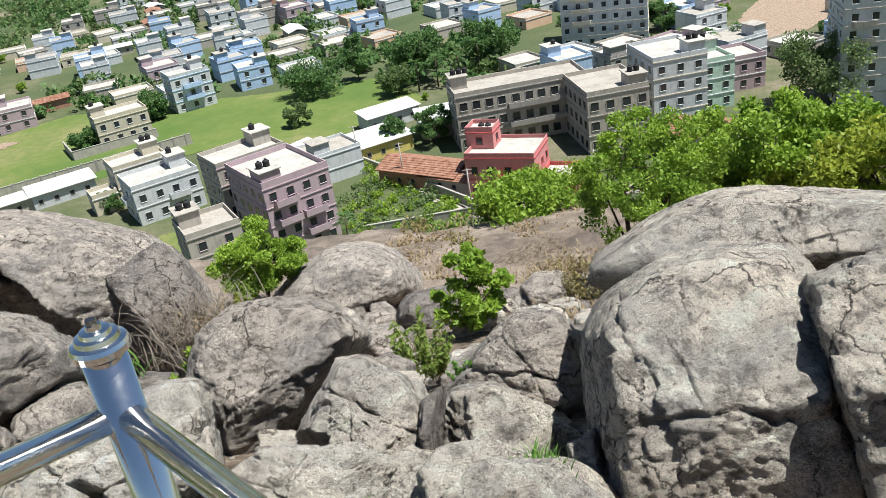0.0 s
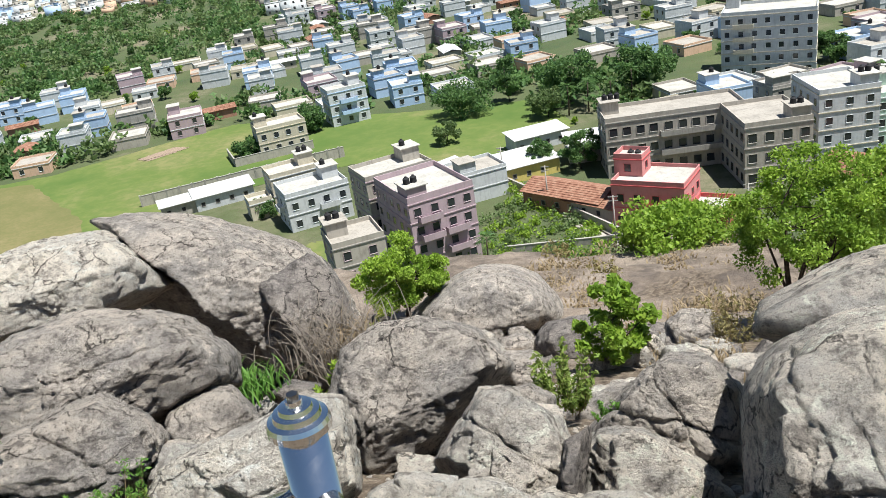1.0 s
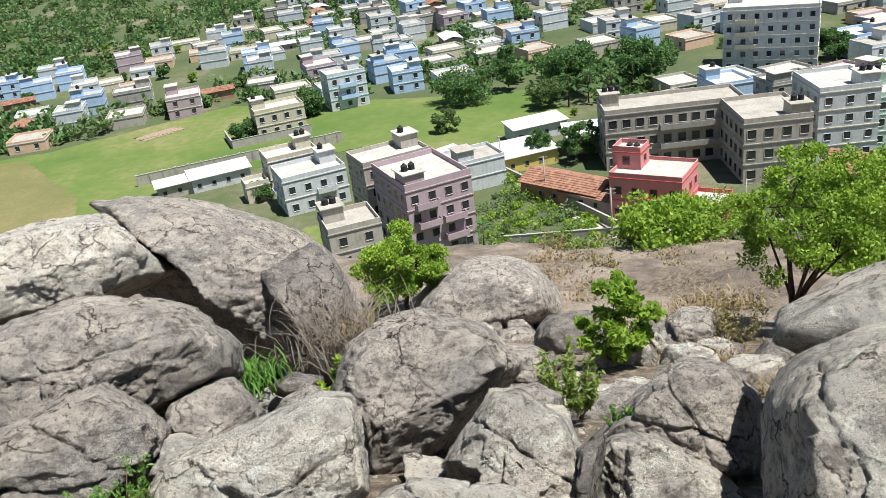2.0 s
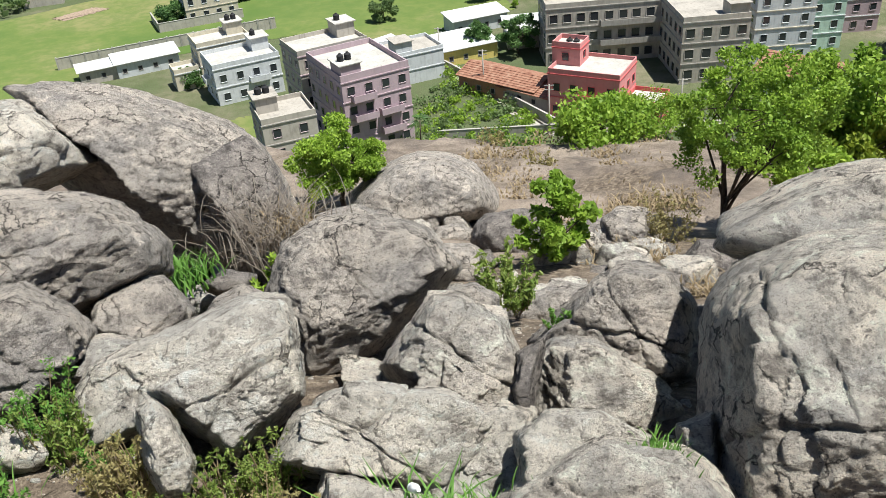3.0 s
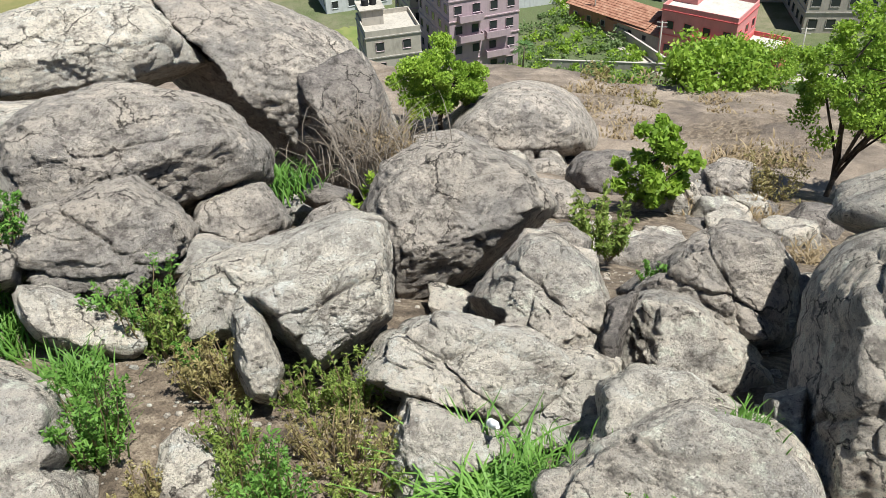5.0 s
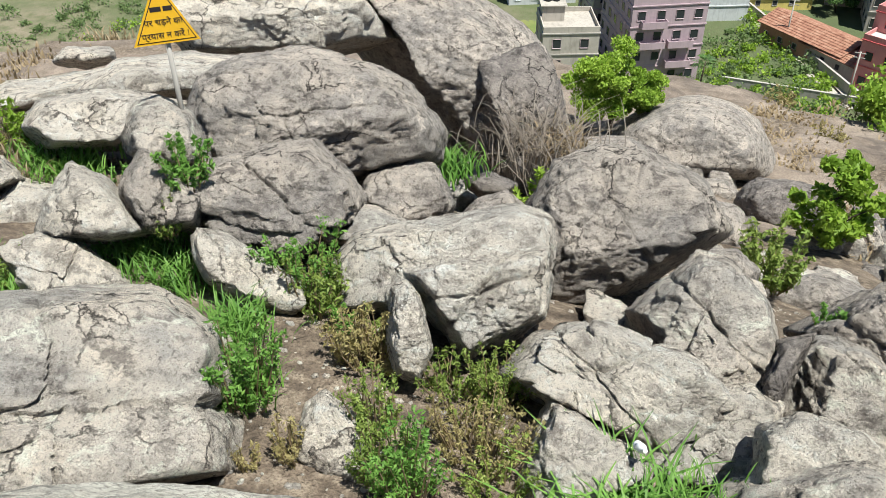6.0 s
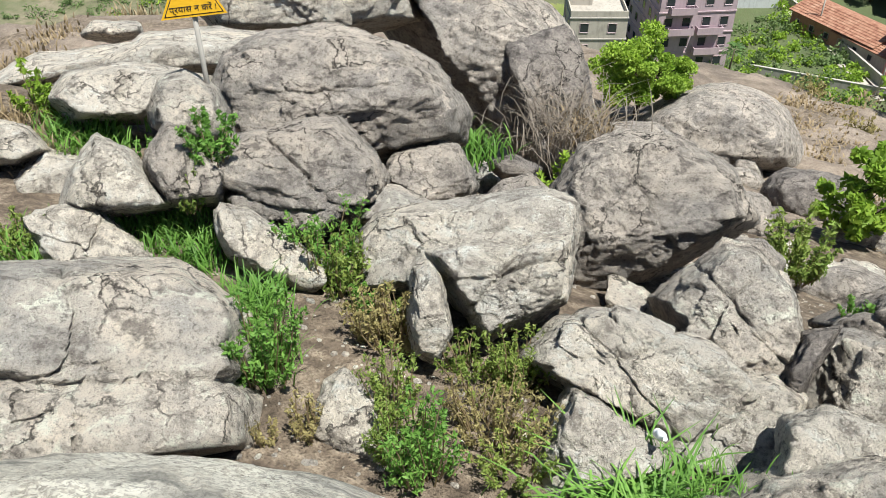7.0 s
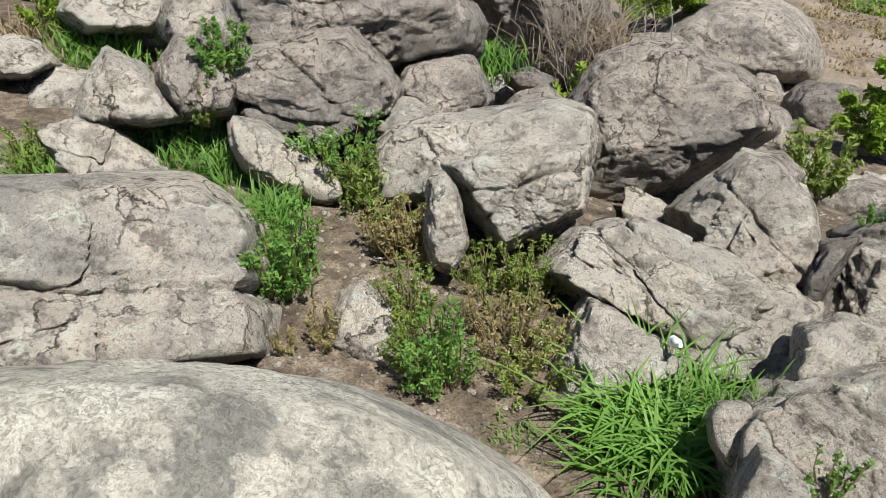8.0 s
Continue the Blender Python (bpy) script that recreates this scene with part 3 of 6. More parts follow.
rock((1.65, 5.04, 55.79), [(160, 29, 1.02), (133, 53, 1.08), (107, 64, 1.10), (61, 68, 1.16), (-5, 40, 1.05), (-21, 18, 0.88), (-27, 11, 0.93), (-100, -37, 0.93), (-179, -1, 0.83), (177, 5, 0.83), (72, -43, 1.30), (-180, -90, 1.95), (-112, 66, 0.62), (-100, 12, 0.58), (-140, 30, 0.85)],
     ROCK, 18, "huge split granite block with a shaded side", level=6, rough=0.75, cracks=((-64, -43, -0.77, 0.05), (168, -8, 0.63, 0.05), (-90, -44, 0.08, 0.05),))
rock((2.99, 7.14, 56.06), [(169, 16, 1.66), (138, 55, 0.75), (124, 63, 0.58), (80, 72, 0.41), (61, 72, 0.38), (54, 72, 0.40), (-34, 19, 1.67), (-93, -52, 0.32), (-98, -53, 0.31), (-111, -53, 0.50), (67, -32, 1.10), (-180, -90, 1.65), (-110, 62, 0.42), (-105, 5, 0.60)],
     ROCK, 19, "long flat granite slab lying across split blocks", level=6)
rock((2.88, 4.33, 56.23), [(123, 53, 1.04), (98, 64, 0.96), (76, 68, 0.91), (-26, 32, 0.63), (-40, 13, 0.62), (-102, -37, 0.86), (172, -13, 0.63), (165, -2, 0.74), (56, -41, 1.20), (-180, -90, 1.80), (-124, 62, 0.50), (-118, 14, 0.45)],
     ROCK, 20, "tall split granite block beside an open crack", level=6, cracks=((35, 20, 0.15, 0.06),))
rock((0.70, 5.33, 55.15), [(123, 44, 0.30), (-10, 15, 0.12), (-22, 5, 0.16), (-146, -26, 0.22), (-179, -4, 0.14), (-105, 65, 0.29), (-105, 21, 0.31), (75, -50, 0.40), (-180, -90, 0.60)],
     ROCK, 21, "granite rubble in a crack")
rock((-4.66, 27.68, 45.24), [(179, 40, 2.09), (159, 58, 1.68), (105, 71, 1.50), (42, 60, 1.62), (14, 33, 2.13), (-2, 4, 2.58), (-52, -47, 1.66), (-77, -52, 1.35), (-131, -36, 1.92), (-81, 65, 2.30), (-81, 21, 2.50), (99, -34, 3.20), (-180, -90, 4.80)],
     ROCK_BROWN, 22, "massive rounded granite boulder with pale water streaks", level=6, k=6, rough=0.6)
rock((-4.50, 25.75, 45.34), [(-172, 17, 0.53), (127, 66, 0.59), (43, 55, 0.58), (1, 2, 0.55), (-30, -36, 0.55), (-119, -44, 0.60), (-159, -4, 0.56), (-81, 65, 0.43), (-81, 21, 0.47), (99, -35, 0.60), (-180, -90, 0.90)],
     ROCK_BROWN, 23, "split half of a small boulder", level=4)
rock((-3.47, 25.86, 45.28), [(-169, 8, 0.43), (81, 67, 0.37), (13, 26, 0.35), (-70, -51, 0.40), (-131, -39, 0.35), (-83, 65, 0.43), (-83, 21, 0.47), (97, -35, 0.60), (-180, -90, 0.90)],
     ROCK_BROWN, 24, "split half of a small boulder", level=4)
rock((-3.45, 24.30, 45.54), [(173, 36, 0.54), (114, 65, 0.41), (39, 52, 0.50), (0, 4, 0.68), (-79, -51, 0.35), (-102, -49, 0.41), (-83, 65, 0.50), (-83, 21, 0.55), (97, -37, 0.70), (-180, -90, 1.05)],
     ROCK_BROWN, 25, "small granite stone before a split boulder", level=4)
# part of this boulder's shade is put into its dark colour
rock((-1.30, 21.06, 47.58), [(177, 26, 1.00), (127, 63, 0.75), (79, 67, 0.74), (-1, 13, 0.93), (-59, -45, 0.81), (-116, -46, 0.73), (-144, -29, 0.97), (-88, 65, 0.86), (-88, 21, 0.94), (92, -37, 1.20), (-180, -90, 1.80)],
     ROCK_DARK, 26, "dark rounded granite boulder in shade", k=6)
rock((-2.23, 16.54, 49.48), [(141, 58, 0.65), (75, 63, 0.53), (10, 20, 0.47), (-2, 2, 0.54), (-100, -47, 0.56), (-149, -20, 0.42), (-84, 65, 0.58), (-84, 21, 0.62), (96, -39, 0.80), (-180, -90, 1.20)],
     ROCK_BROWN, 27, "upright rounded granite boulder", k=8)
rock((-1.79, 17.58, 48.99), [(125, 61, 0.25), (16, 30, 0.20), (-30, -31, 0.22), (-140, -31, 0.22), (-169, 3, 0.20), (-86, 65, 0.22), (-86, 21, 0.23), (94, -38, 0.30), (-180, -90, 0.45)],
     ROCK_DARK, 28, "small dark stone among boulders", level=4)
rock((-4.50, 15.89, 51.01), [(-172, 30, 0.79), (120, 67, 0.37), (45, 53, 0.44), (11, 11, 0.76), (-78, -52, 0.34), (-112, -45, 0.39), (-75, 65, 0.58), (-75, 21, 0.62), (105, -35, 0.80), (-180, -90, 1.20)],
     ROCK_BROWN, 29, "low rounded granite boulder")
rock((-1.50, 10.19, 53.00), [(158, 45, 0.39), (112, 61, 0.30), (42, 49, 0.32), (-2, 3, 0.35), (-108, -42, 0.27), (-131, -32, 0.27), (96, -41, 0.70), (-180, -90, 1.05), (-84, 55, 0.30)],
     ROCK_BROWN, 30, "grey granite stone behind a slab")
rock((0.85, 18.58, 48.74), [(142, 53, 0.38), (10, 34, 0.13), (-42, -34, 0.37), (-150, -32, 0.16), (-163, -18, 0.15), (-94, 65, 0.18), (-94, 21, 0.20), (86, -37, 0.25), (-180, -90, 0.38)],
     ROCK, 31, "leaning granite splinter beside a sapling", level=4)
rock((2.01, 22.35, 46.88), [(151, 46, 0.67), (83, 67, 0.65), (-10, 10, 0.59), (-57, -42, 0.64), (-140, -40, 0.71), (-173, -6, 0.62), (-97, 65, 0.72), (-97, 21, 0.78), (83, -36, 1.00), (-180, -90, 1.50)],
     ROCK_BROWN, 32, "rough granite outcrop in dry grass")
rock((2.53, 20.14, 47.53), [(145, 47, 0.38), (65, 64, 0.31), (-1, 26, 0.46), (-73, -47, 0.32), (-141, -40, 0.36), (-99, 65, 0.43), (-99, 21, 0.47), (81, -38, 0.60), (-180, -90, 0.90)],
     ROCK_DARK, 33, "small brown boulder in dry grass", level=4)
rock((3.60, 18.22, 48.35), [(155, 32, 0.62), (88, 65, 0.58), (-11, 19, 0.53), (-87, -47, 0.58), (-137, -43, 0.56), (-166, -22, 0.61), (-103, 65, 0.72), (-103, 21, 0.78), (77, -38, 1.00), (-180, -90, 1.50)],
     ROCK_DARK, 34, "brown boulder under a tree")
rock((1.53, 9.07, 53.44), [(-19, 6, 0.23), (129, 49, 0.30), (95, 60, 0.29), (-60, -33, 0.30), (-164, -21, 0.27), (-176, -10, 0.25), (76, -42, 0.70), (-180, -90, 1.05), (-100, 55, 0.30)],
     ROCK, 35, "boulder deep in a gap between blocks")
rock((-6.70, 8.61, 54.83), [(-130, 6, 1.38), (-142, 29, 1.31), (-175, 64, 0.95), (127, 73, 0.75), (85, 68, 0.74), (53, 50, 0.94), (38, 31, 1.20), (17, -6, 1.54), (-33, -49, 0.88), (-37, -50, 0.84), (-72, -50, 0.67), (-105, -32, 1.12), (127, -33, 1.30), (-180, -90, 1.95), (-53, 66, 0.46), (-50, 0, 0.62), (-80, 30, 0.72)],
     ROCK_BROWN, 36, "broad rounded granite boulder with a dark stained flank", level=6, cracks=((-51, -63, -0.08, 0.06), (-77, -63, -0.51, 0.05),))
rock((-7.89, 15.39, 52.35), [(136, 79, 2.41), (71, 73, 1.79), (49, 61, 1.44), (43, 55, 1.39), (26, 28, 1.68), (19, 16, 1.94), (5, -9, 2.78), (-87, -49, 2.09), (-98, -46, 1.84), (-126, -28, 1.12), (-134, -11, 1.93), (-63, 69, 1.60), (-63, 6, 1.70), (117, -30, 3.00), (-180, -90, 4.50)],
     ROCK_BROWN, 37, "enormous granite boulder with a steep broken face", level=6, k=9, hollows=((-134.6, -30.4, 0.63, 1.3, 0.5),))
rock((-10.85, 13.32, 53.90), [(88, 76, 0.89), (-164, 67, 1.00), (162, 77, 0.78), (41, 41, 1.44), (37, 30, 1.63), (-38, -59, 0.89), (-63, -60, 0.71), (-115, -27, 1.52), (129, -26, 1.60), (-180, -90, 2.40), (-51, 62, 0.75), (-51, 8, 0.95)],
     ROCK_PALE, 38, "flat granite slab overhanging a hollow", level=6)
rock((-10.75, 10.19, 53.87), [(-165, 64, 0.52), (126, 74, 0.29), (94, 70, 0.38), (11, -38, 0.81), (-25, -56, 0.39), (-50, -58, 0.29), (-87, -47, 0.57), (-43, 65, 0.86), (-43, 21, 0.94), (137, -29, 1.20), (-180, -90, 1.80)],
     ROCK_PALE, 39, "low granite ledge behind the warning sign")
rock((-5.64, 6.48, 55.16), [(-146, 32, 0.74), (153, 66, 0.51), (134, 67, 0.49), (54, 40, 0.64), (43, 26, 0.72), (12, -20, 0.74), (-14, -39, 0.61), (-23, -43, 0.58), (-84, -41, 0.52), (-119, -11, 0.71), (130, -38, 1.00), (-180, -90, 1.50), (-50, 60, 0.34), (-70, 15, 0.48), (-25, 40, 0.50)],
     ROCK_BROWN, 40, "broad granite boulder with crossing cracks", level=6, cracks=((-69, -55, 0.25, 0.06), (-120, -30, -0.11, 0.06),))
rock((-5.26, 8.56, 54.14), [(-159, 30, 0.53), (149, 63, 0.37), (87, 62, 0.39), (37, 27, 0.42), (4, -19, 0.52), (-53, -48, 0.41), (-101, -39, 0.34), (-107, -36, 0.36), (120, -38, 0.70), (-180, -90, 1.05), (-60, 58, 0.26), (-40, 15, 0.40)],
     ROCK_BROWN, 41, "rounded cracked granite stone")
rock((-5.81, 11.17, 52.42), [(164, 55, 0.25), (48, 43, 0.23), (-7, -29, 0.24), (-98, -43, 0.26), (-136, -13, 0.24), (-64, 65, 0.29), (-64, 21, 0.31), (116, -38, 0.40), (-180, -90, 0.60)],
     ROCK, 42, "small grey stone beside grass", level=4)
rock((-4.07, 8.52, 54.27), [(-175, 38, 0.23), (147, 60, 0.18), (44, 42, 0.25), (-36, -43, 0.18), (-56, -48, 0.16), (-119, -31, 0.31), (-67, 65, 0.32), (-67, 21, 0.35), (113, -39, 0.45), (-180, -90, 0.68)],
     ROCK_BROWN, 43, "small rounded grey granite stone")
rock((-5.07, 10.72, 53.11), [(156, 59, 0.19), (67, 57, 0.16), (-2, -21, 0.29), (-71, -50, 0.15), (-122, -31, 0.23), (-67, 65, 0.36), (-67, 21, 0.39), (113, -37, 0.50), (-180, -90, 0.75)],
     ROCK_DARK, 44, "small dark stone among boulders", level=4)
rock((-4.96, 7.15, 54.63), [(-163, 35, 0.24), (102, 62, 0.19), (74, 53, 0.20), (-38, -45, 0.15), (-55, -47, 0.15), (-57, 76, 0.23), (-57, 37, 0.38), (123, -40, 0.50), (-180, -90, 0.75)],
     ROCK, 45, "flat granite ledge in the soil")
rock((-5.20, 5.45, 55.10), [(-161, 44, 0.57), (98, 58, 0.32), (68, 41, 0.18), (42, 15, 0.41), (-19, -38, 0.53), (-86, -36, 0.22), (-96, -30, 0.20), (-119, -8, 0.32), (133, -42, 0.40), (-180, -90, 0.60), (-50, 52, 0.17), (-65, 5, 0.26)],
     ROCK_PALE, 46, "tilted plank-like granite slab")
rock((-6.92, 5.28, 55.40), [(-136, 32, 0.33), (-147, 46, 0.33), (75, 46, 0.30), (60, 27, 0.28), (-40, -50, 0.30), (-61, -48, 0.25), (-87, -34, 0.35), (144, -36, 0.65), (-180, -90, 0.98), (-30, 55, 0.27), (-70, 20, 0.33)],
     ROCK_PALE, 47, "angular granite stone in the grass")
rock((-6.38, 5.71, 55.48), [(-148, 41, 0.34), (74, 50, 0.31), (61, 36, 0.26), (26, -17, 0.38), (-49, -50, 0.31), (-111, -15, 0.31), (-125, 7, 0.31), (139, -36, 0.55), (-180, -90, 0.83), (-45, 50, 0.24), (-60, 5, 0.34)],
     ROCK_BROWN, 48, "leaning dark granite stone")
rock((-7.01, 6.51, 55.58), [(-140, 33, 0.34), (163, 70, 0.35), (65, 47, 0.29), (44, 13, 0.29), (-61, -53, 0.29), (-87, -43, 0.26), (-125, 5, 0.36), (137, -33, 0.70), (-180, -90, 1.05), (-43, 58, 0.30), (-43, 10, 0.42)],
     ROCK, 49, "rounded granite stone below a sign")
rock((-8.99, 7.29, 54.94), [(-145, 50, 0.56), (152, 73, 0.30), (101, 68, 0.31), (86, 63, 0.36), (-4, -50, 0.39), (-60, -54, 0.32), (-101, -28, 0.56), (142, -31, 0.80), (-180, -90, 1.20), (-38, 62, 0.33)],
     ROCK_PALE, 50, "low pale granite outcrop")
rock((-14.21, 10.57, 52.67), [(-152, 61, 0.63), (-167, 68, 0.44), (133, 74, 0.25), (44, 6, 1.44), (-35, -59, 0.22), (-44, -58, 0.26), (-36, 65, 1.01), (-36, 21, 1.09), (144, -29, 1.40), (-180, -90, 2.10)],
     ROCK_PALE, 51, "pale granite ledge at the hill's edge")
rock((-22.06, 18.04, 48.98), [(-145, 52, 0.56), (105, 72, 0.23), (44, 4, 0.79), (-31, -61, 0.29), (-74, -55, 0.27), (-39, 65, 0.86), (-39, 21, 0.94), (141, -27, 1.20), (-180, -90, 1.80)],
     ROCK, 52, "distant granite rock at the hill's edge", level=4)
rock((-6.79, 4.74, 55.09), [(152, 65, 0.39), (94, 54, 0.31), (70, 33, 0.28), (-40, -47, 0.34), (-65, -42, 0.29), (-102, -14, 0.34), (-111, -2, 0.39), (147, -39, 0.40), (-180, -90, 0.60), (-33, 66, 0.14), (-40, 25, 0.26)],
     ROCK_PALE, 53, "flat cracked granite stone in the grass", cracks=((20, 10, 0.1, 0.07), (100, 20, -0.2, 0.06)))
rock((-9.13, 5.68, 54.99), [(157, 71, 0.22), (87, 55, 0.23), (62, 23, 0.30), (-11, -53, 0.24), (-62, -50, 0.20), (-121, 20, 0.32), (150, -32, 0.60), (-180, -90, 0.90), (-30, 60, 0.25)],
     ROCK_PALE, 54, "pale weathered granite stone")
rock((-8.75, 5.76, 54.58), [(-161, 59, 0.24), (89, 55, 0.32), (31, -25, 0.28), (-50, -50, 0.27), (-117, 9, 0.34), (-32, 65, 0.43), (-32, 21, 0.47), (148, -35, 0.60), (-180, -90, 0.90)],
     ROCK_PALE, 55, "pale granite stone on bare soil")
rock((-5.56, 2.96, 55.50), [(130, 61, 0.81), (118, 58, 0.74), (115, 57, 0.74), (79, 41, 1.20), (64, 28, 1.45), (42, 4, 1.68), (25, -10, 1.79), (-50, -33, 0.69), (-52, -33, 0.67), (-113, 26, 1.27), (155, -45, 1.10), (-180, -90, 1.65), (-25, 72, 0.40), (-45, 42, 0.66)],
     ROCK, 56, "wide flat granite slab with a long horizontal crack", level=6, rough=0.5, cracks=((-62, -45, -0.08, 0.10), (49, -12, 0.50, 0.09), (-29, -48, 0.28, 0.06),), hollows=((-62, -45, -0.08, 0.12, 0.10),))
rock((-3.13, 1.71, 55.85), [(132, 52, 1.25), (127, 50, 1.19), (120, 48, 1.15), (113, 46, 1.14), (102, 43, 1.20), (92, 40, 1.29), (78, 35, 1.47), (72, 33, 1.60), (20, 11, 2.24), (-47, -11, 1.01), (-59, -8, 0.90), (-115, 32, 1.52), (-21, 76, 0.43), (-21, 37, 0.71), (159, -61, 0.95), (-180, -90, 1.42)],
     ROCK_LICHEN, 57, "smooth domed granite rock worn by weather", level=6, k=6, rough=0.3)
rock((-3.47, 4.16, 55.00), [(-154, 22, 0.27), (161, 46, 0.36), (67, 33, 0.25), (46, 18, 0.24), (20, -3, 0.27), (-88, -25, 0.26), (-100, -20, 0.25), (128, -53, 0.34), (-180, -90, 0.60), (-52, 55, 0.25), (-80, 15, 0.28)],
     ROCK_PALE, 58, "small pale rock standing in weeds")
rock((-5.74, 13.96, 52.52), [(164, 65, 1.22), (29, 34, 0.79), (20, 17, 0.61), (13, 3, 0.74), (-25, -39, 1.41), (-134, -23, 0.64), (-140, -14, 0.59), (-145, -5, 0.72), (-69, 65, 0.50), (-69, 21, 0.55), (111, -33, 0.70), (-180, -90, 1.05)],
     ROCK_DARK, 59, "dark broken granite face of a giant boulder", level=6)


# rubble between the large boulders
g = random.Random(31)
for i in range(46):
    y = g.uniform(6.0, 24.0)
    x = g.uniform(-0.28 * y - 1.0, 0.16 * y)
    s = g.uniform(0.16, 0.34) * (0.7 + y / 20)
    cuts = [(a * 60 + g.uniform(-18, 18), g.uniform(-15, 25), s * g.uniform(0.75, 1.3)) for a in range(6)] + [(g.uniform(0, 360), 75, s * g.uniform(0.6, 0.9)), (0, -85, s)]
    rock((x, y, level_at(x, y) + s * 0.25), cuts, (ROCK, ROCK_DARK, ROCK)[i % 3], 200 + i, "loose granite stone among larger boulders", level=4, name="stone", group="rubble stones")


# ---- the town on the plain ----
def window_mesh(name, w, h, wall, shade=True):
    """A window: frame proud of the wall, dark pane set back in it, mullion and a concrete sunshade. The wall's face is y = 0."""
    bm = bmesh.new()
    f = 0.1
    boxes(bm, [(-w / 2 - f, -0.09, -f, w / 2 + f, 0, h + f)])
    front = [q for q in bm.faces if q.normal.y < -0.9]
    bmesh.ops.inset_region(bm, faces=front, thickness=f, depth=0)
    for v in front[0].verts:
        v.co.y += 0.07
    front[0].material_index = 1
    me = done(bm, name, wall)
    me.materials.append(GLASS)
    return me


def tank_mesh(name):
    bm = bmesh.new()
    for z0, z1, r0, r1 in ((0, 0.9, 0.55, 0.55), (0.9, 1.15, 0.55, 0.2), (1.15, 1.25, 0.2, 0.2)):
        bmesh.ops.create_cone(bm, segments=14, radius1=r0, radius2=r1, depth=z1 - z0, cap_ends=True, matrix=Matrix.Translation((0, 0, (z0 + z1) / 2)))
    return done(bm, name, BLACK)


TANK = tank_mesh("water_tank")
WINDOWS = {}


def house(m, w, d, floors, wall, trim, label, roof=None, storey=3.1, every=2.6, parapet=0.9, stair=True, tanks=1, balcony=(), fronts="fb", sides="lr",
          seed=0, name="house", group="", gap=0.0, win=(1.1, 1.25)):
    """A flat-roofed plastered house: body, floor bands, roof slab, parapet, stair room, tanks, balconies and windows."""
    rnd = random.Random(seed)
    h = floors * storey
    top = thing(name, m, label, "building", group)
    part("wall", box_mesh("wall", P[wall], (-w / 2, -d / 2, -1.5, w / 2, d / 2, h)), top)
    for i in range(1, floors + 1):
        z = i * storey
        part("floor_band", box_mesh("floor_band", P[trim], (-w / 2 - 0.12, -d / 2 - 0.12, z - 0.22, w / 2 + 0.12, d / 2 + 0.12, z - 0.04)), top)
    t = 0.16
    part("parapet", box_mesh("parapet", P[wall], (-w / 2, -d / 2, h, w / 2, -d / 2 + t, h + parapet), (-w / 2, d / 2 - t, h, w / 2, d / 2, h + parapet * 0.9),
                             (-w / 2, -d / 2 + t, h, -w / 2 + t, d / 2 - t, h + parapet * 0.95), (w / 2 - t, -d / 2 + t, h, w / 2, d / 2 - t, h + parapet * 0.85)), top)
    part("roof", box_mesh("roof", roof or ROOF, (-w / 2 + t, -d / 2 + t, h, w / 2 - t, d / 2 - t, h + 0.06)), top)
    if stair:
        sw, sd = min(3.4, w * 0.4), min(4.2, d * 0.45)
        sx, sy = rnd.choice((-1, 1)) * (w / 2 - sw / 2 - 0.3), rnd.choice((-1, 1)) * (d / 2 - sd / 2 - 0.3)
        part("stair_room", box_mesh("stair_room", P[wall], (sx - sw / 2, sy - sd / 2, h + 0.06, sx + sw / 2, sy + sd / 2, h + 2.5)), top)
        part("stair_roof", box_mesh("stair_roof", roof or ROOF, (sx - sw / 2 - 0.3, sy - sd / 2 - 0.3, h + 2.5, sx + sw / 2 + 0.3, sy + sd / 2 + 0.3, h + 2.65)), top)
        for i in range(tanks):
            part("water_tank", TANK, top, pose(sx - 0.7 + i * 1.25, sy, h + 2.65), "black plastic water tank")
    key = (wall, win)
    if key not in WINDOWS:
        WINDOWS[key] = window_mesh("window", win[0], win[1], P[trim])
    pane = WINDOWS[key]
    for side in fronts + sides:
        run = w if side in "fb" else d
        n = max(1, int((run - 1.0) / every))
        for fl in range(floors):
            for i in range(n):
                if rnd.random() < gap:
                    continue
                u = (i + 0.5) * run / n - run / 2 + rnd.uniform(-0.15, 0.15)
                z = fl * storey + 0.95
                mm = {"f": pose(u, -d / 2, z), "b": pose(-u, d / 2, z, 0, 0, 180), "l": pose(-w / 2, -u, z, 0, 0, -90), "r": pose(w / 2, u, z, 0, 0, 90)}[side]
                part("window", pane, top, mm)
    for side, fl, u, bw in balcony:
        run = d / 2 if side in "fb" else w / 2
        z = fl * storey
        me = box_mesh("balcony", P[trim], (-bw / 2, -1.15, z - 0.14, bw / 2, 0, z), (-bw / 2, -1.15, z, bw / 2, -1.07, z + 0.95),
                      (-bw / 2, -1.07, z, -bw / 2 + 0.08, 0, z + 0.95), (bw / 2 - 0.08, -1.07, z, bw / 2, 0, z + 0.95))
        part("balcony", me, top, {"f": pose(u, -run, 0), "b": pose(u, run, 0, 0, 0, 180), "l": pose(-run, u, 0, 0, 0, -90), "r": pose(run, u, 0, 0, 0, 90)}[side])
    return top


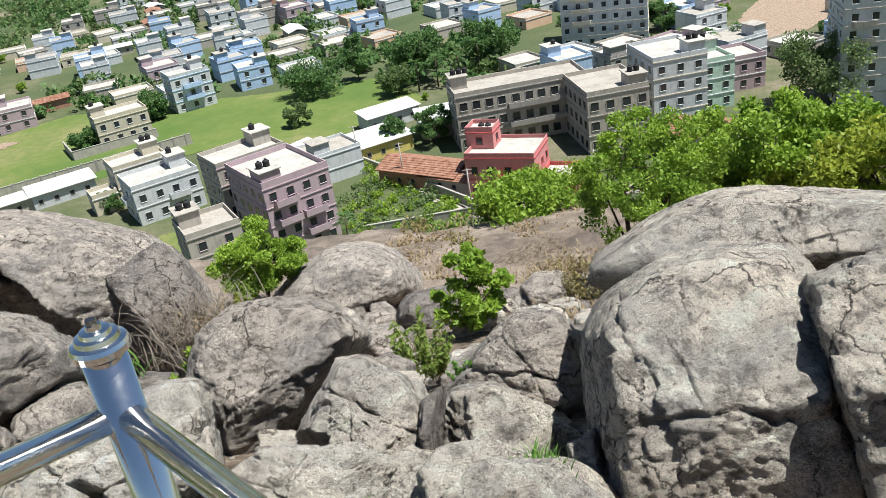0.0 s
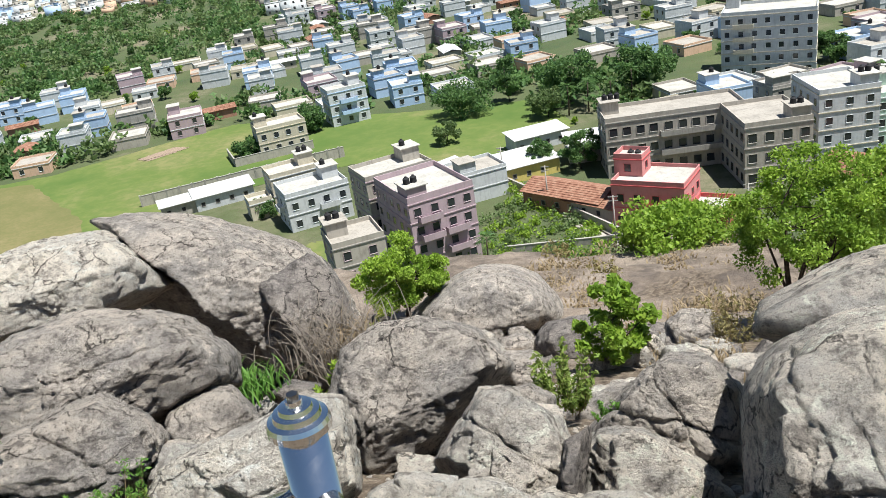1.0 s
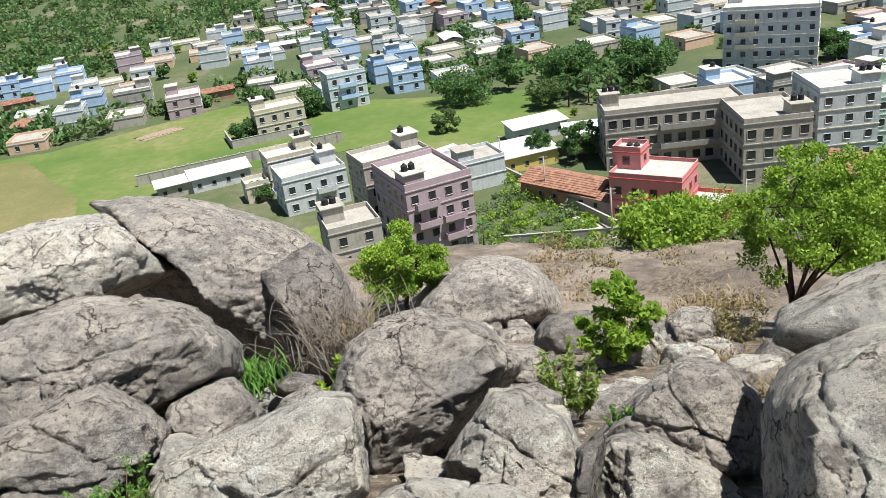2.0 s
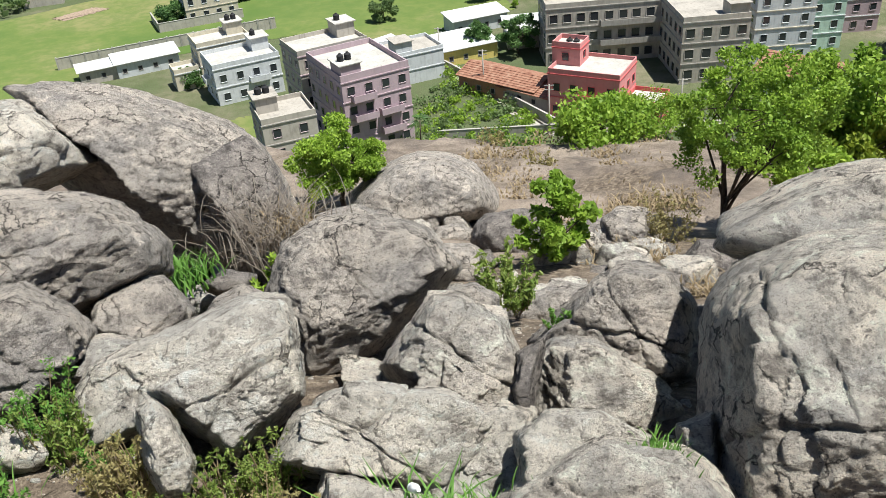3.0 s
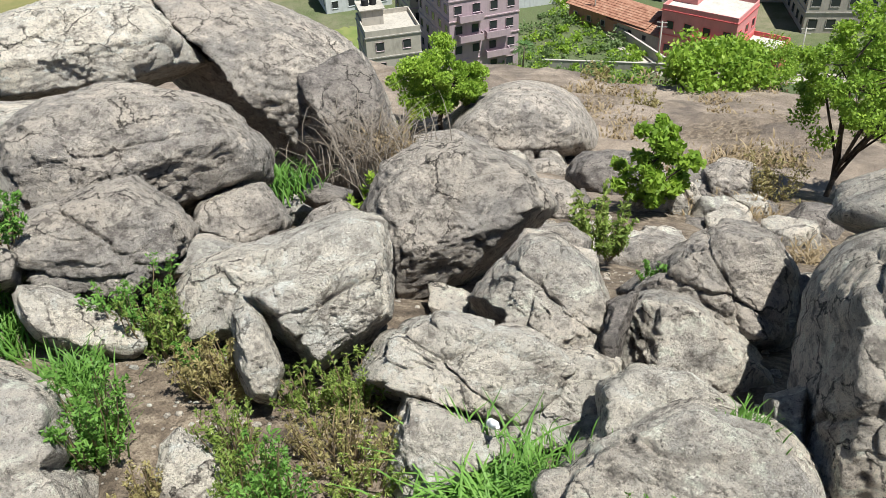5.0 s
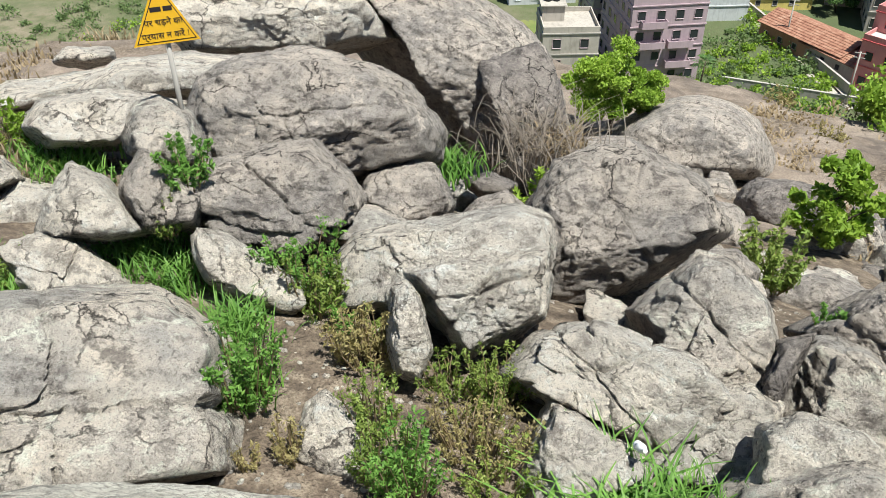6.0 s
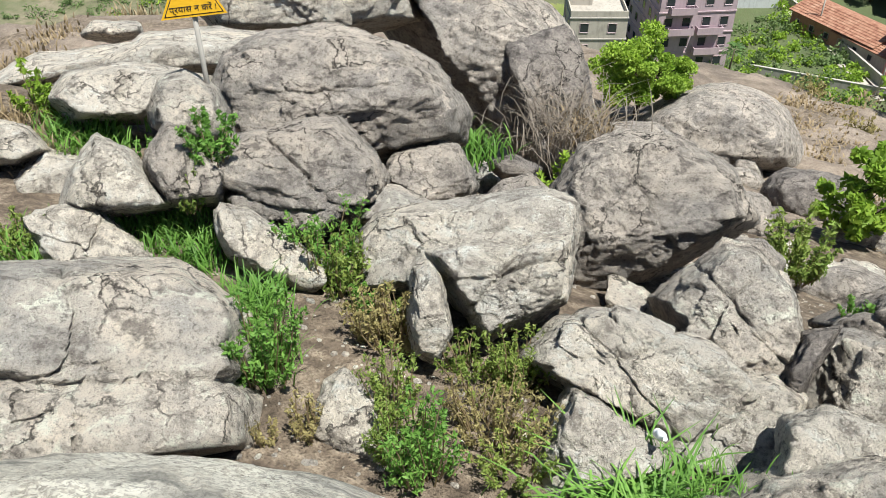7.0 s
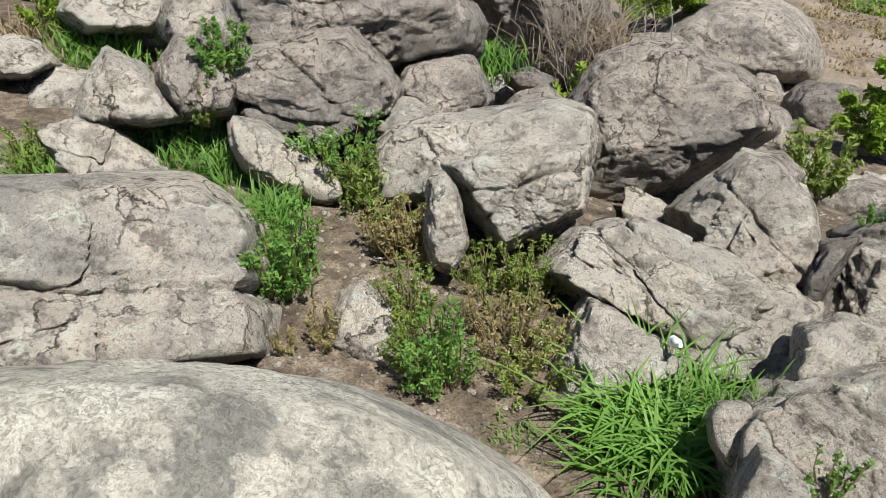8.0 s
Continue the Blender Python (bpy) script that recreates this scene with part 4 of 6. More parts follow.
def shed(m, w, d, h, wall, roof_mat, label, rise=0.8, name="shed", ridge=True, strips=0):
    """A low house under a pitched roof laid in courses."""
    top = thing(name, m, label, "building")
    part("wall", box_mesh("wall", P[wall], (-w / 2, -d / 2, -1, w / 2, d / 2, h)), top)
    v, f = [], []
    e = 0.5
    if ridge:
        prof = [(-d / 2 - e, h - 0.1), (0, h + rise), (d / 2 + e, h - 0.1)]
    else:
        prof = [(-d / 2 - e, h), (d / 2 + e, h + rise)]
    # one stepped sheet of courses, swept along the ridge
    line, rows = [], max(1, strips)
    for (y0, z0), (y1, z1) in zip(prof, prof[1:]):
        for r in range(rows):
            a, b = r / rows, (r + 1) / rows
            step = 0.07 if strips else 0.0
            line.append((y0 + (y1 - y0) * a, z0 + (z1 - z0) * a + (step if z1 > z0 else 0)))
            line.append((y0 + (y1 - y0) * b, z0 + (z1 - z0) * b + (0 if z1 > z0 else step)))
    low = [(yy, zz - 0.12) for yy, zz in line[::-1]]
    ring = line + low
    k = len(ring)
    for xx in (-w / 2 - e, w / 2 + e):
        v += [(xx, yy, zz) for yy, zz in ring]
    f += [(i, (i + 1) % k, k + (i + 1) % k, k + i) for i in range(k)]
    n = len(line)
    for o in (0, k):
        f += [(o + i, o + i + 1, o + k - 2 - i, o + k - 1 - i) for i in range(n - 1)]
    part("roof", mesh_of("roof", v, f, roof_mat), top)
    for u in np.arange(-w / 2 + 1.5, w / 2 - 1, 3.2):
        part("window", box_mesh("window", P["concrete"], (-0.5, -0.06, 0.9, 0.5, 0, 1.0), (-0.5, -0.06, 1.9, 0.5, 0, 2.0), (-0.5, -0.06, 1.0, -0.4, 0, 1.9), (0.4, -0.06, 1.0, 0.5, 0, 1.9)), top, pose(u, -d / 2, 0))
        part("opening", box_mesh("opening", DARK, (-0.4, -0.02, 1.0, 0.4, 0, 1.9)), top, pose(u, -d / 2, 0))
    return top


def wall_run(x0, y0, x1, y1, h, t, material, label, name="boundary_wall", bay=0):
    length = math.hypot(x1 - x0, y1 - y0)
    top = thing(name, pose(x0, y0, 0, 0, 0, math.degrees(math.atan2(y1 - y0, x1 - x0))), label, "wall")
    part("panel", box_mesh("panel", material, (0, -t / 2, -0.5, length, t / 2, h)), top)
    part("coping", box_mesh("coping", P["concrete"], (0, -t / 2 - 0.05, h, length, t / 2 + 0.05, h + 0.1)), top)
    if bay:
        me = box_mesh("pier", P["concrete"], (-0.18, -t / 2 - 0.1, -0.5, 0.18, t / 2 + 0.1, h + 0.25))
        for i in range(int(length / bay) + 1):
            part("pier", me, top, pose(i * bay, 0, 0))
    return top


# buildings that stand out, from the foot of the hill outwards
house(pose(-30.6, 133.6, 0, 0, 0, 34), 11.8, 15, 4, "lilac", "lilac", "four-storey lilac plastered apartment block with white roof terrace", storey=3.25, every=2.5, parapet=1.1,
      tanks=2, balcony=(("f", 1, 2, 4), ("f", 2, 2, 4), ("f", 3, -2.5, 4), ("f", 2, -2.5, 4)), seed=3, name="apartment_block")
house(pose(-38.5, 144.5, 0, 0, 0, 34), 13, 9, 4, "grey", "lilac", "unpainted grey rear wing of a lilac apartment block", storey=3.25, every=2.6, seed=5, name="apartment_block", tanks=1)
house(pose(-40.5, 121.5, 0, 0, 0, 28), 8.5, 8.5, 3, "grey", "concrete", "small three-storey grey plastered house with open terrace", roof=ROOF_GREY, storey=3.3, every=3.0, seed=8, tanks=2)
house(pose(-58.5, 156, 0, 0, 0, 32), 13, 10, 2, "white", "white", "white two-storey house with terraces and round windows", storey=3.6, every=2.6, seed=11, balcony=(("f", 1, 2, 4), ("l", 1, 0, 3)))
house(pose(-66, 166.5, 0, 0, 0, 32), 11, 8, 2, "cream", "white", "cream two-storey house with a tall stair room", storey=3.8, every=3.0, seed=12, tanks=2)
shed(pose(-85, 171, 0, 0, 0, 32), 13, 6, 3.2, "white", SHEET, "white low shed with a sheet roof beside the field", rise=0.6, ridge=False)
shed(pose(-93, 166, 0, 0, 0, 32), 9, 5, 3.0, "grey", SHEET, "grey low shed with a pale flat roof", rise=0.3, ridge=False)
house(pose(-72, 160, 0, 0, 0, 32), 5, 5, 1, "cream", "white", "tiny cream outhouse with a flat roof", storey=3.6, seed=14, stair=False)
house(pose(8.2, 141.2, 0, 0, 0, -22), 12.5, 9.5, 2, "pink", "red", "pink two-storey house with red floor bands and white terrace", storey=4.0, every=2.5, parapet=0.8, seed=4, tanks=2,
      balcony=(("f", 1, 2.5, 6), ("l", 1, 0, 4)))
house(pose(4.6, 144.2, 8.0, 0, 0, -22), 5, 4.5, 1, "pink", "red", "pink roof room on top of a house", storey=3.2, seed=41, stair=False, name="roof_room")
house(pose(13.2, 170.5, 0, 0, 0, 8), 27, 10, 3, "grey", "concrete", "long weathered grey three-storey institution building", roof=ROOF_GREY, storey=3.8, every=2.6, seed=21, tanks=3, win=(1.4, 1.5), name="institution_building",
      balcony=(("f", 1, 3, 12), ("f", 2, 3, 12)))
house(pose(29.5, 160.5, 0, 0, 0, 8), 12, 15, 3, "grey", "concrete", "front wing of a weathered grey institution building", roof=ROOF_GREY, storey=3.8, every=2.6, seed=23, tanks=2, win=(1.4, 1.5), name="institution_building")
house(pose(43.5, 168.5, 0, 0, 0, 8), 11, 14, 4, "white", "cream", "four-storey cream and white house with roof rooms", storey=3.4, every=2.8, seed=25, tanks=2)
house(pose(53, 174, 0, 0, 0, 8), 7, 12, 3, "green", "white", "narrow pale green three-storey house", storey=3.3, every=2.8, seed=27)
house(pose(60, 182, 0, 0, 0, 8), 13, 10, 2, "lilac", "white", "lilac two-storey house with white bands", storey=3.4, seed=28)
house(pose(45, 238, 0, 0, 0, -14), 23, 15, 5, "white", "cream", "five-storey white apartment building with rows of windows", storey=3.2, every=3.0, seed=31, tanks=3, name="apartment_block",
      balcony=(("f", 2, -6, 5), ("f", 3, -6, 5), ("f", 4, -6, 5)))
house(pose(80.5, 163, 0, 0, 0, -12), 11, 13, 7, "white", "grey", "tall pale grey apartment tower", storey=3.2, every=2.8, seed=33, tanks=2, name="apartment_tower", balcony=(("f", 3, -2, 4), ("f", 4, -2, 4), ("f", 5, -2, 4)))
house(pose(93, 158, 0, 0, 0, -12), 11, 13, 7, "blue", "white", "tall pale blue apartment tower with balconies", storey=3.2, every=2.6, seed=34, tanks=2, name="apartment_tower",
      balcony=(("f", 2, -2, 5), ("f", 3, -2, 5), ("f", 4, -2, 5), ("f", 5, -2, 5)))
shed(pose(44.5, 146.5, 0, 0, 0, -36), 13, 10, 4.6, "white", TILE, "white house under a faded red tiled roof", rise=2.0, strips=9, name="tiled_house")
shed(pose(-6.5, 151, 0, 0, 0, -35), 17, 8, 3.2, "brick", TILE, "old low row house with patched clay tile roof", rise=1.5, strips=8, name="tiled_house")
shed(pose(-1.5, 146, 0, 0, 0, -38), 12, 6, 2.8, "grey", TILE, "small low house with sagging tile roof", rise=1.1, strips=7, name="tiled_house")
shed(pose(-18, 171, 0, 0, 0, 28), 15, 9, 3.4, "yellow", SHEET, "low yellow-washed workshop with a pale sheet roof", rise=0.7, ridge=False)
shed(pose(-15, 190, 0, 0, 0, 28), 13, 6, 3.4, "white", SHEET, "low white shed with a pale roof", rise=0.6, ridge=False)
shed(pose(-29, 168, 0, 0, 0, -55), 18, 4.5, 3.2, "concrete", SHEET, "long narrow shelter with a grey sheet roof", rise=0.4, ridge=False)
shed(pose(0, 180, 0, 0, 0, 8), 16, 9, 4, "grey", SHEET, "grey low store with a flat sheet roof", rise=0.5, ridge=False)
house(pose(-84, 210, 0, 0, 0, 30), 13, 9, 2, "cream", "cream", "cream two-storey farmhouse standing in a green field", storey=3.3, every=3.0, seed=43, tanks=1)
house(pose(-71, 231, 0, 0, 0, 30), 11, 9, 3, "white", "blue", "white and blue three-storey house at the field's edge", storey=3.2, every=2.6, seed=45, tanks=1, balcony=(("f", 1, 0, 5), ("f", 2, 0, 5)))
house(pose(17.0, 137.0, 0, 0, 0, -22), 6, 6.5, 1, "red", "pink", "dark pink single-storey annex beside a pink house", storey=3.6, seed=47, stair=False, name="annex")


def utility_pole(x, y, h, label):
    top = thing("utility_pole", pose(x, y, 0), label, "pole", "poles along the lane")
    v, f = tube([(0, 0, -0.5), (0, 0, h)], [0.16, 0.1], 10)
    part("mast", mesh_of("mast", v, f, P["concrete"], True), top)
    for z in (h - 0.3, h - 1.0):
        part("crossarm", box_mesh("crossarm", P["concrete"], (-0.8, -0.06, z, 0.8, 0.06, z + 0.12)), top)
    return top


for x, y in ((0.8, 132.5), (-11, 150.5), (-20.5, 164.5), (22, 133)):
    utility_pole(x, y, 8.5, "grey concrete utility pole beside the lane")
wall_run(-106, 172, -63, 196, 2.6, 0.25, P["grey"], "long grey boundary wall with piers beside the field", bay=3.0)
wall_run(-22, 168, 3, 133, 1.6, 0.3, P["grey"], "low plastered wall along the lane")
wall_run(-18, 131.5, 2, 133, 1.2, 0.3, P["concrete"], "low concrete wall at the hill's foot")
wall_run(-92, 196, -98, 206, 2.2, 0.25, P["grey"], "grey compound wall round a farmhouse")
wall_run(-92, 196, -74, 206, 2.2, 0.25, P["grey"], "grey compound wall round a farmhouse")
wall_run(-50, 137, -24, 118, 2.0, 0.25, P["grey"], "grey compound wall below the apartment block")


def patch(name, corners, material, label, z=0.06, steps=26, seed=1):
    """A field or lane: a sheet with a wavering edge, a little above the plain."""
    cx, cy = (sum(c[i] for c in corners) / len(corners) for i in (0, 1))
    pts, n = [], len(corners)
    rnd = random.Random(seed)
    for i in range(n):
        (x0, y0), (x1, y1) = corners[i], corners[(i + 1) % n]
        for s in range(steps):
            f = s / steps
            pts.append((x0 + (x1 - x0) * f - cx + rnd.uniform(-0.5, 0.5), y0 + (y1 - y0) * f - cy + rnd.uniform(-0.5, 0.5), 0))
    ob = new(name, mesh_of(name, pts, [tuple(range(len(pts)))], material))
    ob.location = (cx, cy, z)
    return tagged(ob, label, "field", kind="structure")


patch("field", [(-190, 148), (-112, 150), (-84, 178), (-52, 192), (-22, 178), (-6, 205), (-18, 232), (-46, 232), (-92, 238), (-110, 240), (-150, 205), (-210, 185)], FIELD, "green meadow between the houses")
patch("dry_field", [(-260, 120), (-100, 128), (-118, 166), (-152, 198), (-250, 190)], FIELD_DRY, "yellowing dry pasture with bare spots", 0.1)
patch("lane", [(-24, 170), (-20, 170), (4, 134), (0, 132)], ROAD, "narrow grey concrete lane", 0.08)
patch("lane", [(0, 132), (4, 134), (60, 138), (60, 134), (4, 130)], ROAD, "narrow grey concrete lane at the hill's foot", 0.09)
patch("yard", [(-60, 140), (-46, 148), (-40, 134), (-52, 128)], FIELD, "grassy yard", 0.05)
patch("bare_ground", [(75, 200), (110, 235), (125, 270), (105, 275), (80, 235)], SOIL, "bare sandy street among houses", 0.07)
patch("bare_ground", [(-128, 212), (-121, 221), (-115, 219), (-123, 209)], SOIL, "bare earth lane beside the field", 0.12)

# the streets behind: house types repeated over the plain
COLOURS = ["white", "cream", "white", "blue", "white", "grey", "white", "white", "concrete", "cream", "lilac", "blue", "peach", "grey"]
TYPES = []
rnd = random.Random(7)
for i, c in enumerate(COLOURS):
    w, d, fl = rnd.uniform(8.5, 13), rnd.uniform(8, 12), (2, 1, 2, 2, 1, 1, 2, 1, 2, 1, 2, 2, 1, 1)[i]
    TYPES.append(house(pose(300 + 25 * i, 420, 0), w, d, fl, c, rnd.choice(["white", "concrete", c]), f"{'one two three'.split()[fl - 1]}-storey {P[c].name.replace('_', ' ')} town house with flat roof",
                       roof=ROOF if i % 3 else ROOF_GREY, every=3.4, storey=2.95, parapet=0.7, seed=60 + i, sides="", fronts="f" if i % 2 else "fr", tanks=1 if i % 2 else 0, stair=fl > 1, group="town houses"))
for i in range(2):
    TYPES.append(shed(pose(300 + 25 * i, 450, 0), 10 + 3 * i, 6, 3, ("brick", "grey")[i], (TILE, SHEET)[i], ("low brick cottage under clay tiles", "low grey shed under metal sheets")[i], strips=6, name="cottage"))
    TYPES[-1]["group"] = "town houses"


def inside(x, y, poly):
    hit = False
    for (x0, y0), (x1, y1) in zip(poly, poly[1:] + poly[:1]):
        if (y0 > y) != (y1 > y) and x < (x1 - x0) * (y - y0) / (y1 - y0) + x0:
            hit = not hit
    return hit


CLEAR = [[(-300, 110), (-100, 120), (-60, 140), (-20, 165), (10, 130), (110, 120), (110, 195), (20, 200), (-5, 210), (-20, 240), (-95, 245), (-115, 242), (-155, 210), (-215, 188)],
         [(18, 222), (62, 222), (62, 255), (18, 255)], [(75, 200), (110, 235), (125, 270), (105, 275), (80, 235)]]
WOODS = [[(-330, 300), (-190, 300), (-150, 420), (-260, 640), (-520, 640)], [(-30, 205), (8, 200), (25, 260), (-25, 265)], [(-190, 640), (-60, 600), (-40, 800), (-300, 900)]]
class Crowd:
    """Places on the plain, kept in cells for quick tests of nearness."""
    def __init__(self):
        self.cells = collections.defaultdict(list)

    def add(self, x, y):
        self.cells[(int(x // 16), int(y // 16))].append((x, y))

    def near(self, x, y, dx, dy=None):
        cx, cy = int(x // 16), int(y // 16)
        return any(abs(x - a) < dx and abs(y - b) < (dy or dx) for i in (-1, 0, 1) for j in (-1, 0, 1) for a, b in self.cells.get((cx + i, cy + j), ()))


spots, built = [], Crowd()
rnd = random.Random(21)
for ring in range(16000):
    y = 160 + 800 * rnd.random() ** 1.6
    x = rnd.uniform(-0.88 * y - 10, 0.62 * y)
    if any(inside(x, y, c) for c in CLEAR) or any(inside(x, y, c) for c in WOODS):
        continue
    block = noise.noise(Vector((x / 70, y / 70, 3.3)))
    if block < -0.32:
        continue
    room = 12.5 if y < 320 else 12
    if built.near(x, y, room):
        continue
    spots.append((x, y))
    built.add(x, y)
    if len(spots) > 1250:
        break
spots.sort(key=lambda q: q[1])
for i, (x, y) in enumerate(spots[:290]):
    turn = 25 + 90 * rnd.randrange(4) + rnd.uniform(-8, 8)
    src = TYPES[rnd.randrange(len(TYPES))]
    if i < len(TYPES):
        TYPES[i].matrix_basis = pose(x, y, 0, 0, 0, turn)
    else:
        copy_thing(src, pose(x, y, 0, 0, 0, turn))


def far_houses(places):
    """The rest of the town, too far off to tell apart: bodies, roof terraces with parapets, stair rooms and dark windows."""
    mats = [P[c] for c in ("white", "cream", "blue", "grey", "lilac", "peach")] + [ROOF, DARK]
    corner = np.array([(x, y, z) for z in (0, 1) for y in (0, 1) for x in (0, 1)], float)
    quads = np.array([(0, 2, 3, 1), (4, 5, 7, 6), (0, 1, 5, 4), (2, 6, 7, 3), (0, 4, 6, 2), (1, 3, 7, 5)])
    vs, fs, idx = [], [], []
    for x, y in places:
        w, d, h = rnd.uniform(9, 14), rnd.uniform(8, 13), rnd.choice((3.2, 3.2, 6.2, 6.2, 6.2, 9.2))
        turn = np.array(pose(x, y, 0, 0, 0, 25 + 90 * rnd.randrange(4) + rnd.uniform(-8, 8)))
        tone = rnd.choice((0, 0, 0, 0, 1, 1, 2, 3, 3, 4, 5))
        parts_ = [(tone, (-w / 2, -d / 2, -1, w / 2, d / 2, h)), (6, (-w / 2 + 0.3, -d / 2 + 0.3, h, w / 2 - 0.3, d / 2 - 0.3, h + 0.1)),
                  (tone, (-w / 2, -d / 2, h, w / 2, -d / 2 + 0.25, h + 0.8)), (tone, (w / 2 - 0.25, -d / 2 + 0.25, h, w / 2, d / 2, h + 0.8)),
                  (tone, (-w / 2, -d / 2 + 0.25, h, -w / 2 + 0.25, d / 2, h + 0.8))]
        if h > 4:
            parts_ += [(tone, (-w / 2 + 0.3, 0, h + 0.1, -w / 2 + 3.3, d / 2, h + 2.4)), (6, (-w / 2, -0.3, h + 2.4, -w / 2 + 3.6, d / 2 + 0.2, h + 2.55))]
        parts_ += [(7, (u - 0.6, -d / 2 - 0.05, z + 1, u + 0.6, -d / 2 + 0.1, z + 2.3)) for z in np.arange(0, h - 2, 3.1) for u in (-w / 3, 0, w / 3)]
        parts_ += [(7, (w / 2 - 0.1, u - 0.6, z + 1, w / 2 + 0.05, u + 0.6, z + 2.3)) for z in np.arange(0, h - 2, 3.1) for u in (-d / 4, d / 4)]
        for tag, q in parts_:
            lo, hi = np.array(q[:3]), np.array(q[3:])
            fs.append(quads + 8 * len(vs))
            vs.append((lo + corner * (hi - lo)) @ turn[:3, :3].T + turn[:3, 3])
            idx += [tag] * 6
    me = mesh_np("far_houses", np.concatenate(vs), np.concatenate(fs), mats[0])
    for mm in mats[1:]:
        me.materials.append(mm)
    me.polygons.foreach_set("material_index", np.array(idx, dtype=np.int32))
    return tagged(new("far_houses", me), "distant pale flat-roofed houses of the town", "houses", kind="stuff")


far_houses(spots[290:])


# ---- plants ----
def leaf_cloud(centres, radii, count, size, seed, flat=0.0, long=1.6, droop=0.0):
    """Many small pointed leaves round clump centres: arrays of vertices and faces."""
    g = np.random.default_rng(seed)
    centres, radii = np.asarray(centres, float), np.asarray(radii, float)
    pick = g.integers(0, len(centres), count)
    v = g.normal(size=(count, 3))
    v /= np.linalg.norm(v, axis=1)[:, None]
    v *= (g.random(count) ** 0.45)[:, None]
    c = centres[pick] + v * radii[pick][:, None] * (1, 1, 1 - flat)
    a = g.normal(size=(count, 3)) + v * 0.8
    a[:, 2] -= droop
    a /= np.linalg.norm(a, axis=1)[:, None]
    b = np.cross(a, g.normal(size=(count, 3)))
    b /= np.linalg.norm(b, axis=1)[:, None]
    s = size * g.uniform(0.6, 1.35, count)[:, None]
    tip, w = a * s * long / 2, b * s / 2
    verts = np.stack([c - tip, c + w * 0.9, c + tip, c - w * 0.9], 1).reshape(-1, 3)
    return verts, np.arange(count * 4).reshape(-1, 4)


def tree(m, height, spread, label, material, leaves=6000, leaf=0.12, seed=0, trunk=0.12, fork=0.4, clumps=26, clump=0.32, lean=(0, 0), group="", name="tree", flat=0.25, base=0.35, limbs=7):
    """A tree standing at the origin of m: tapered crooked trunk with limbs, and a crown of leaf clumps with gaps."""
    rnd = random.Random(seed)
    top = thing(name, m, label, "tree", group)
    heart = Vector((lean[0], lean[1], height * (1 + base) / 2))
    cs, rs = [], []
    for i in range(clumps):
        v = Vector((rnd.gauss(0, 1), rnd.gauss(0, 1), rnd.gauss(0, 1))).normalized() * rnd.uniform(0.25, 1.05) ** 0.6
        v = Vector((v.x * spread, v.y * spread, v.z * height * (1 - base) / 2 * 0.9))
        cs.append(heart + v)
        rs.append(spread * clump * rnd.uniform(0.6, 1.25))
    verts, faces = [], []

    def add(points, radii, sides=7):
        v, f = tube(points, radii, sides)
        o = len(verts)
        verts.extend(v)
        faces.extend([tuple(i + o for i in q) for q in f])
    split = Vector((lean[0] * fork, lean[1] * fork, height * fork))
    bend = [Vector((0, 0, -0.4)), Vector((rnd.uniform(-1, 1) * 0.04 * height, rnd.uniform(-1, 1) * 0.03 * height, height * fork * 0.5)), split]
    add(bend, [trunk * 1.3, trunk, trunk * 0.8], 9)
    for i in range(min(limbs, clumps)):
        c = cs[i]
        mid = split.lerp(c, 0.5) + Vector((rnd.uniform(-1, 1), rnd.uniform(-1, 1), rnd.uniform(0, 1))) * 0.08 * height
        start = split.lerp(bend[1], rnd.uniform(0, 0.5))
        add([start, mid, c], [trunk * 0.6, trunk * 0.38, trunk * 0.12])
        for j in range(3):
            e = cs[rnd.randrange(clumps)]
            if (e - mid).length < spread * 1.1:
                add([mid, mid.lerp(e, 0.55) + Vector((0, 0, 0.05 * height)), e], [trunk * 0.3, trunk * 0.18, trunk * 0.06], 5)
    part("trunk", mesh_of("trunk", verts, faces, BARK, True), top)
    v, f = leaf_cloud(cs, rs, leaves, leaf, seed, flat)
    part("crown", mesh_np("crown", v, f, material), top)
    return top


def tuft(x, y, height, spread, blades, material, label, seed, width=0.012, name="grass_tuft", bend=0.7, z=None, category="grass"):
    """A tuft of arching blades."""
    g = np.random.default_rng(seed)
    n = blades
    root = g.normal(size=(n, 2)) * spread * 0.38
    ang = g.uniform(0, 2 * math.pi, n)
    out = np.stack([np.cos(ang), np.sin(ang)], 1)
    h = height * g.uniform(0.5, 1.1, n)
    far = h * bend * g.uniform(0.3, 1.1, n)
    side = np.stack([-out[:, 1], out[:, 0], 0 * ang], 1) * width
    rows = []
    for f, wd in ((0, 1.0), (0.4, 0.9), (0.75, 0.6), (1.0, 0.08)):
        xy = root + out * (far * f ** 1.8)[:, None]
        zz = h * (f - 0.32 * bend * f ** 3)
        p = np.concatenate([xy, zz[:, None]], 1)
        rows += [p - side * wd, p + side * wd]
    v = np.stack(rows, 1).reshape(-1, 3)
    k = np.arange(n)[:, None] * 8
    f = np.concatenate([k + q for q in ((0, 1, 3, 2), (2, 3, 5, 4), (4, 5, 7, 6))], 1).reshape(-1, 4)
    ob = new(name, mesh_np(name, v, f, material))
    ob.location = (x, y, (level_at(x, y) if z is None else z) - 0.03)
    return tagged(ob, label, category, "grass tufts on the hillside", "stuff")


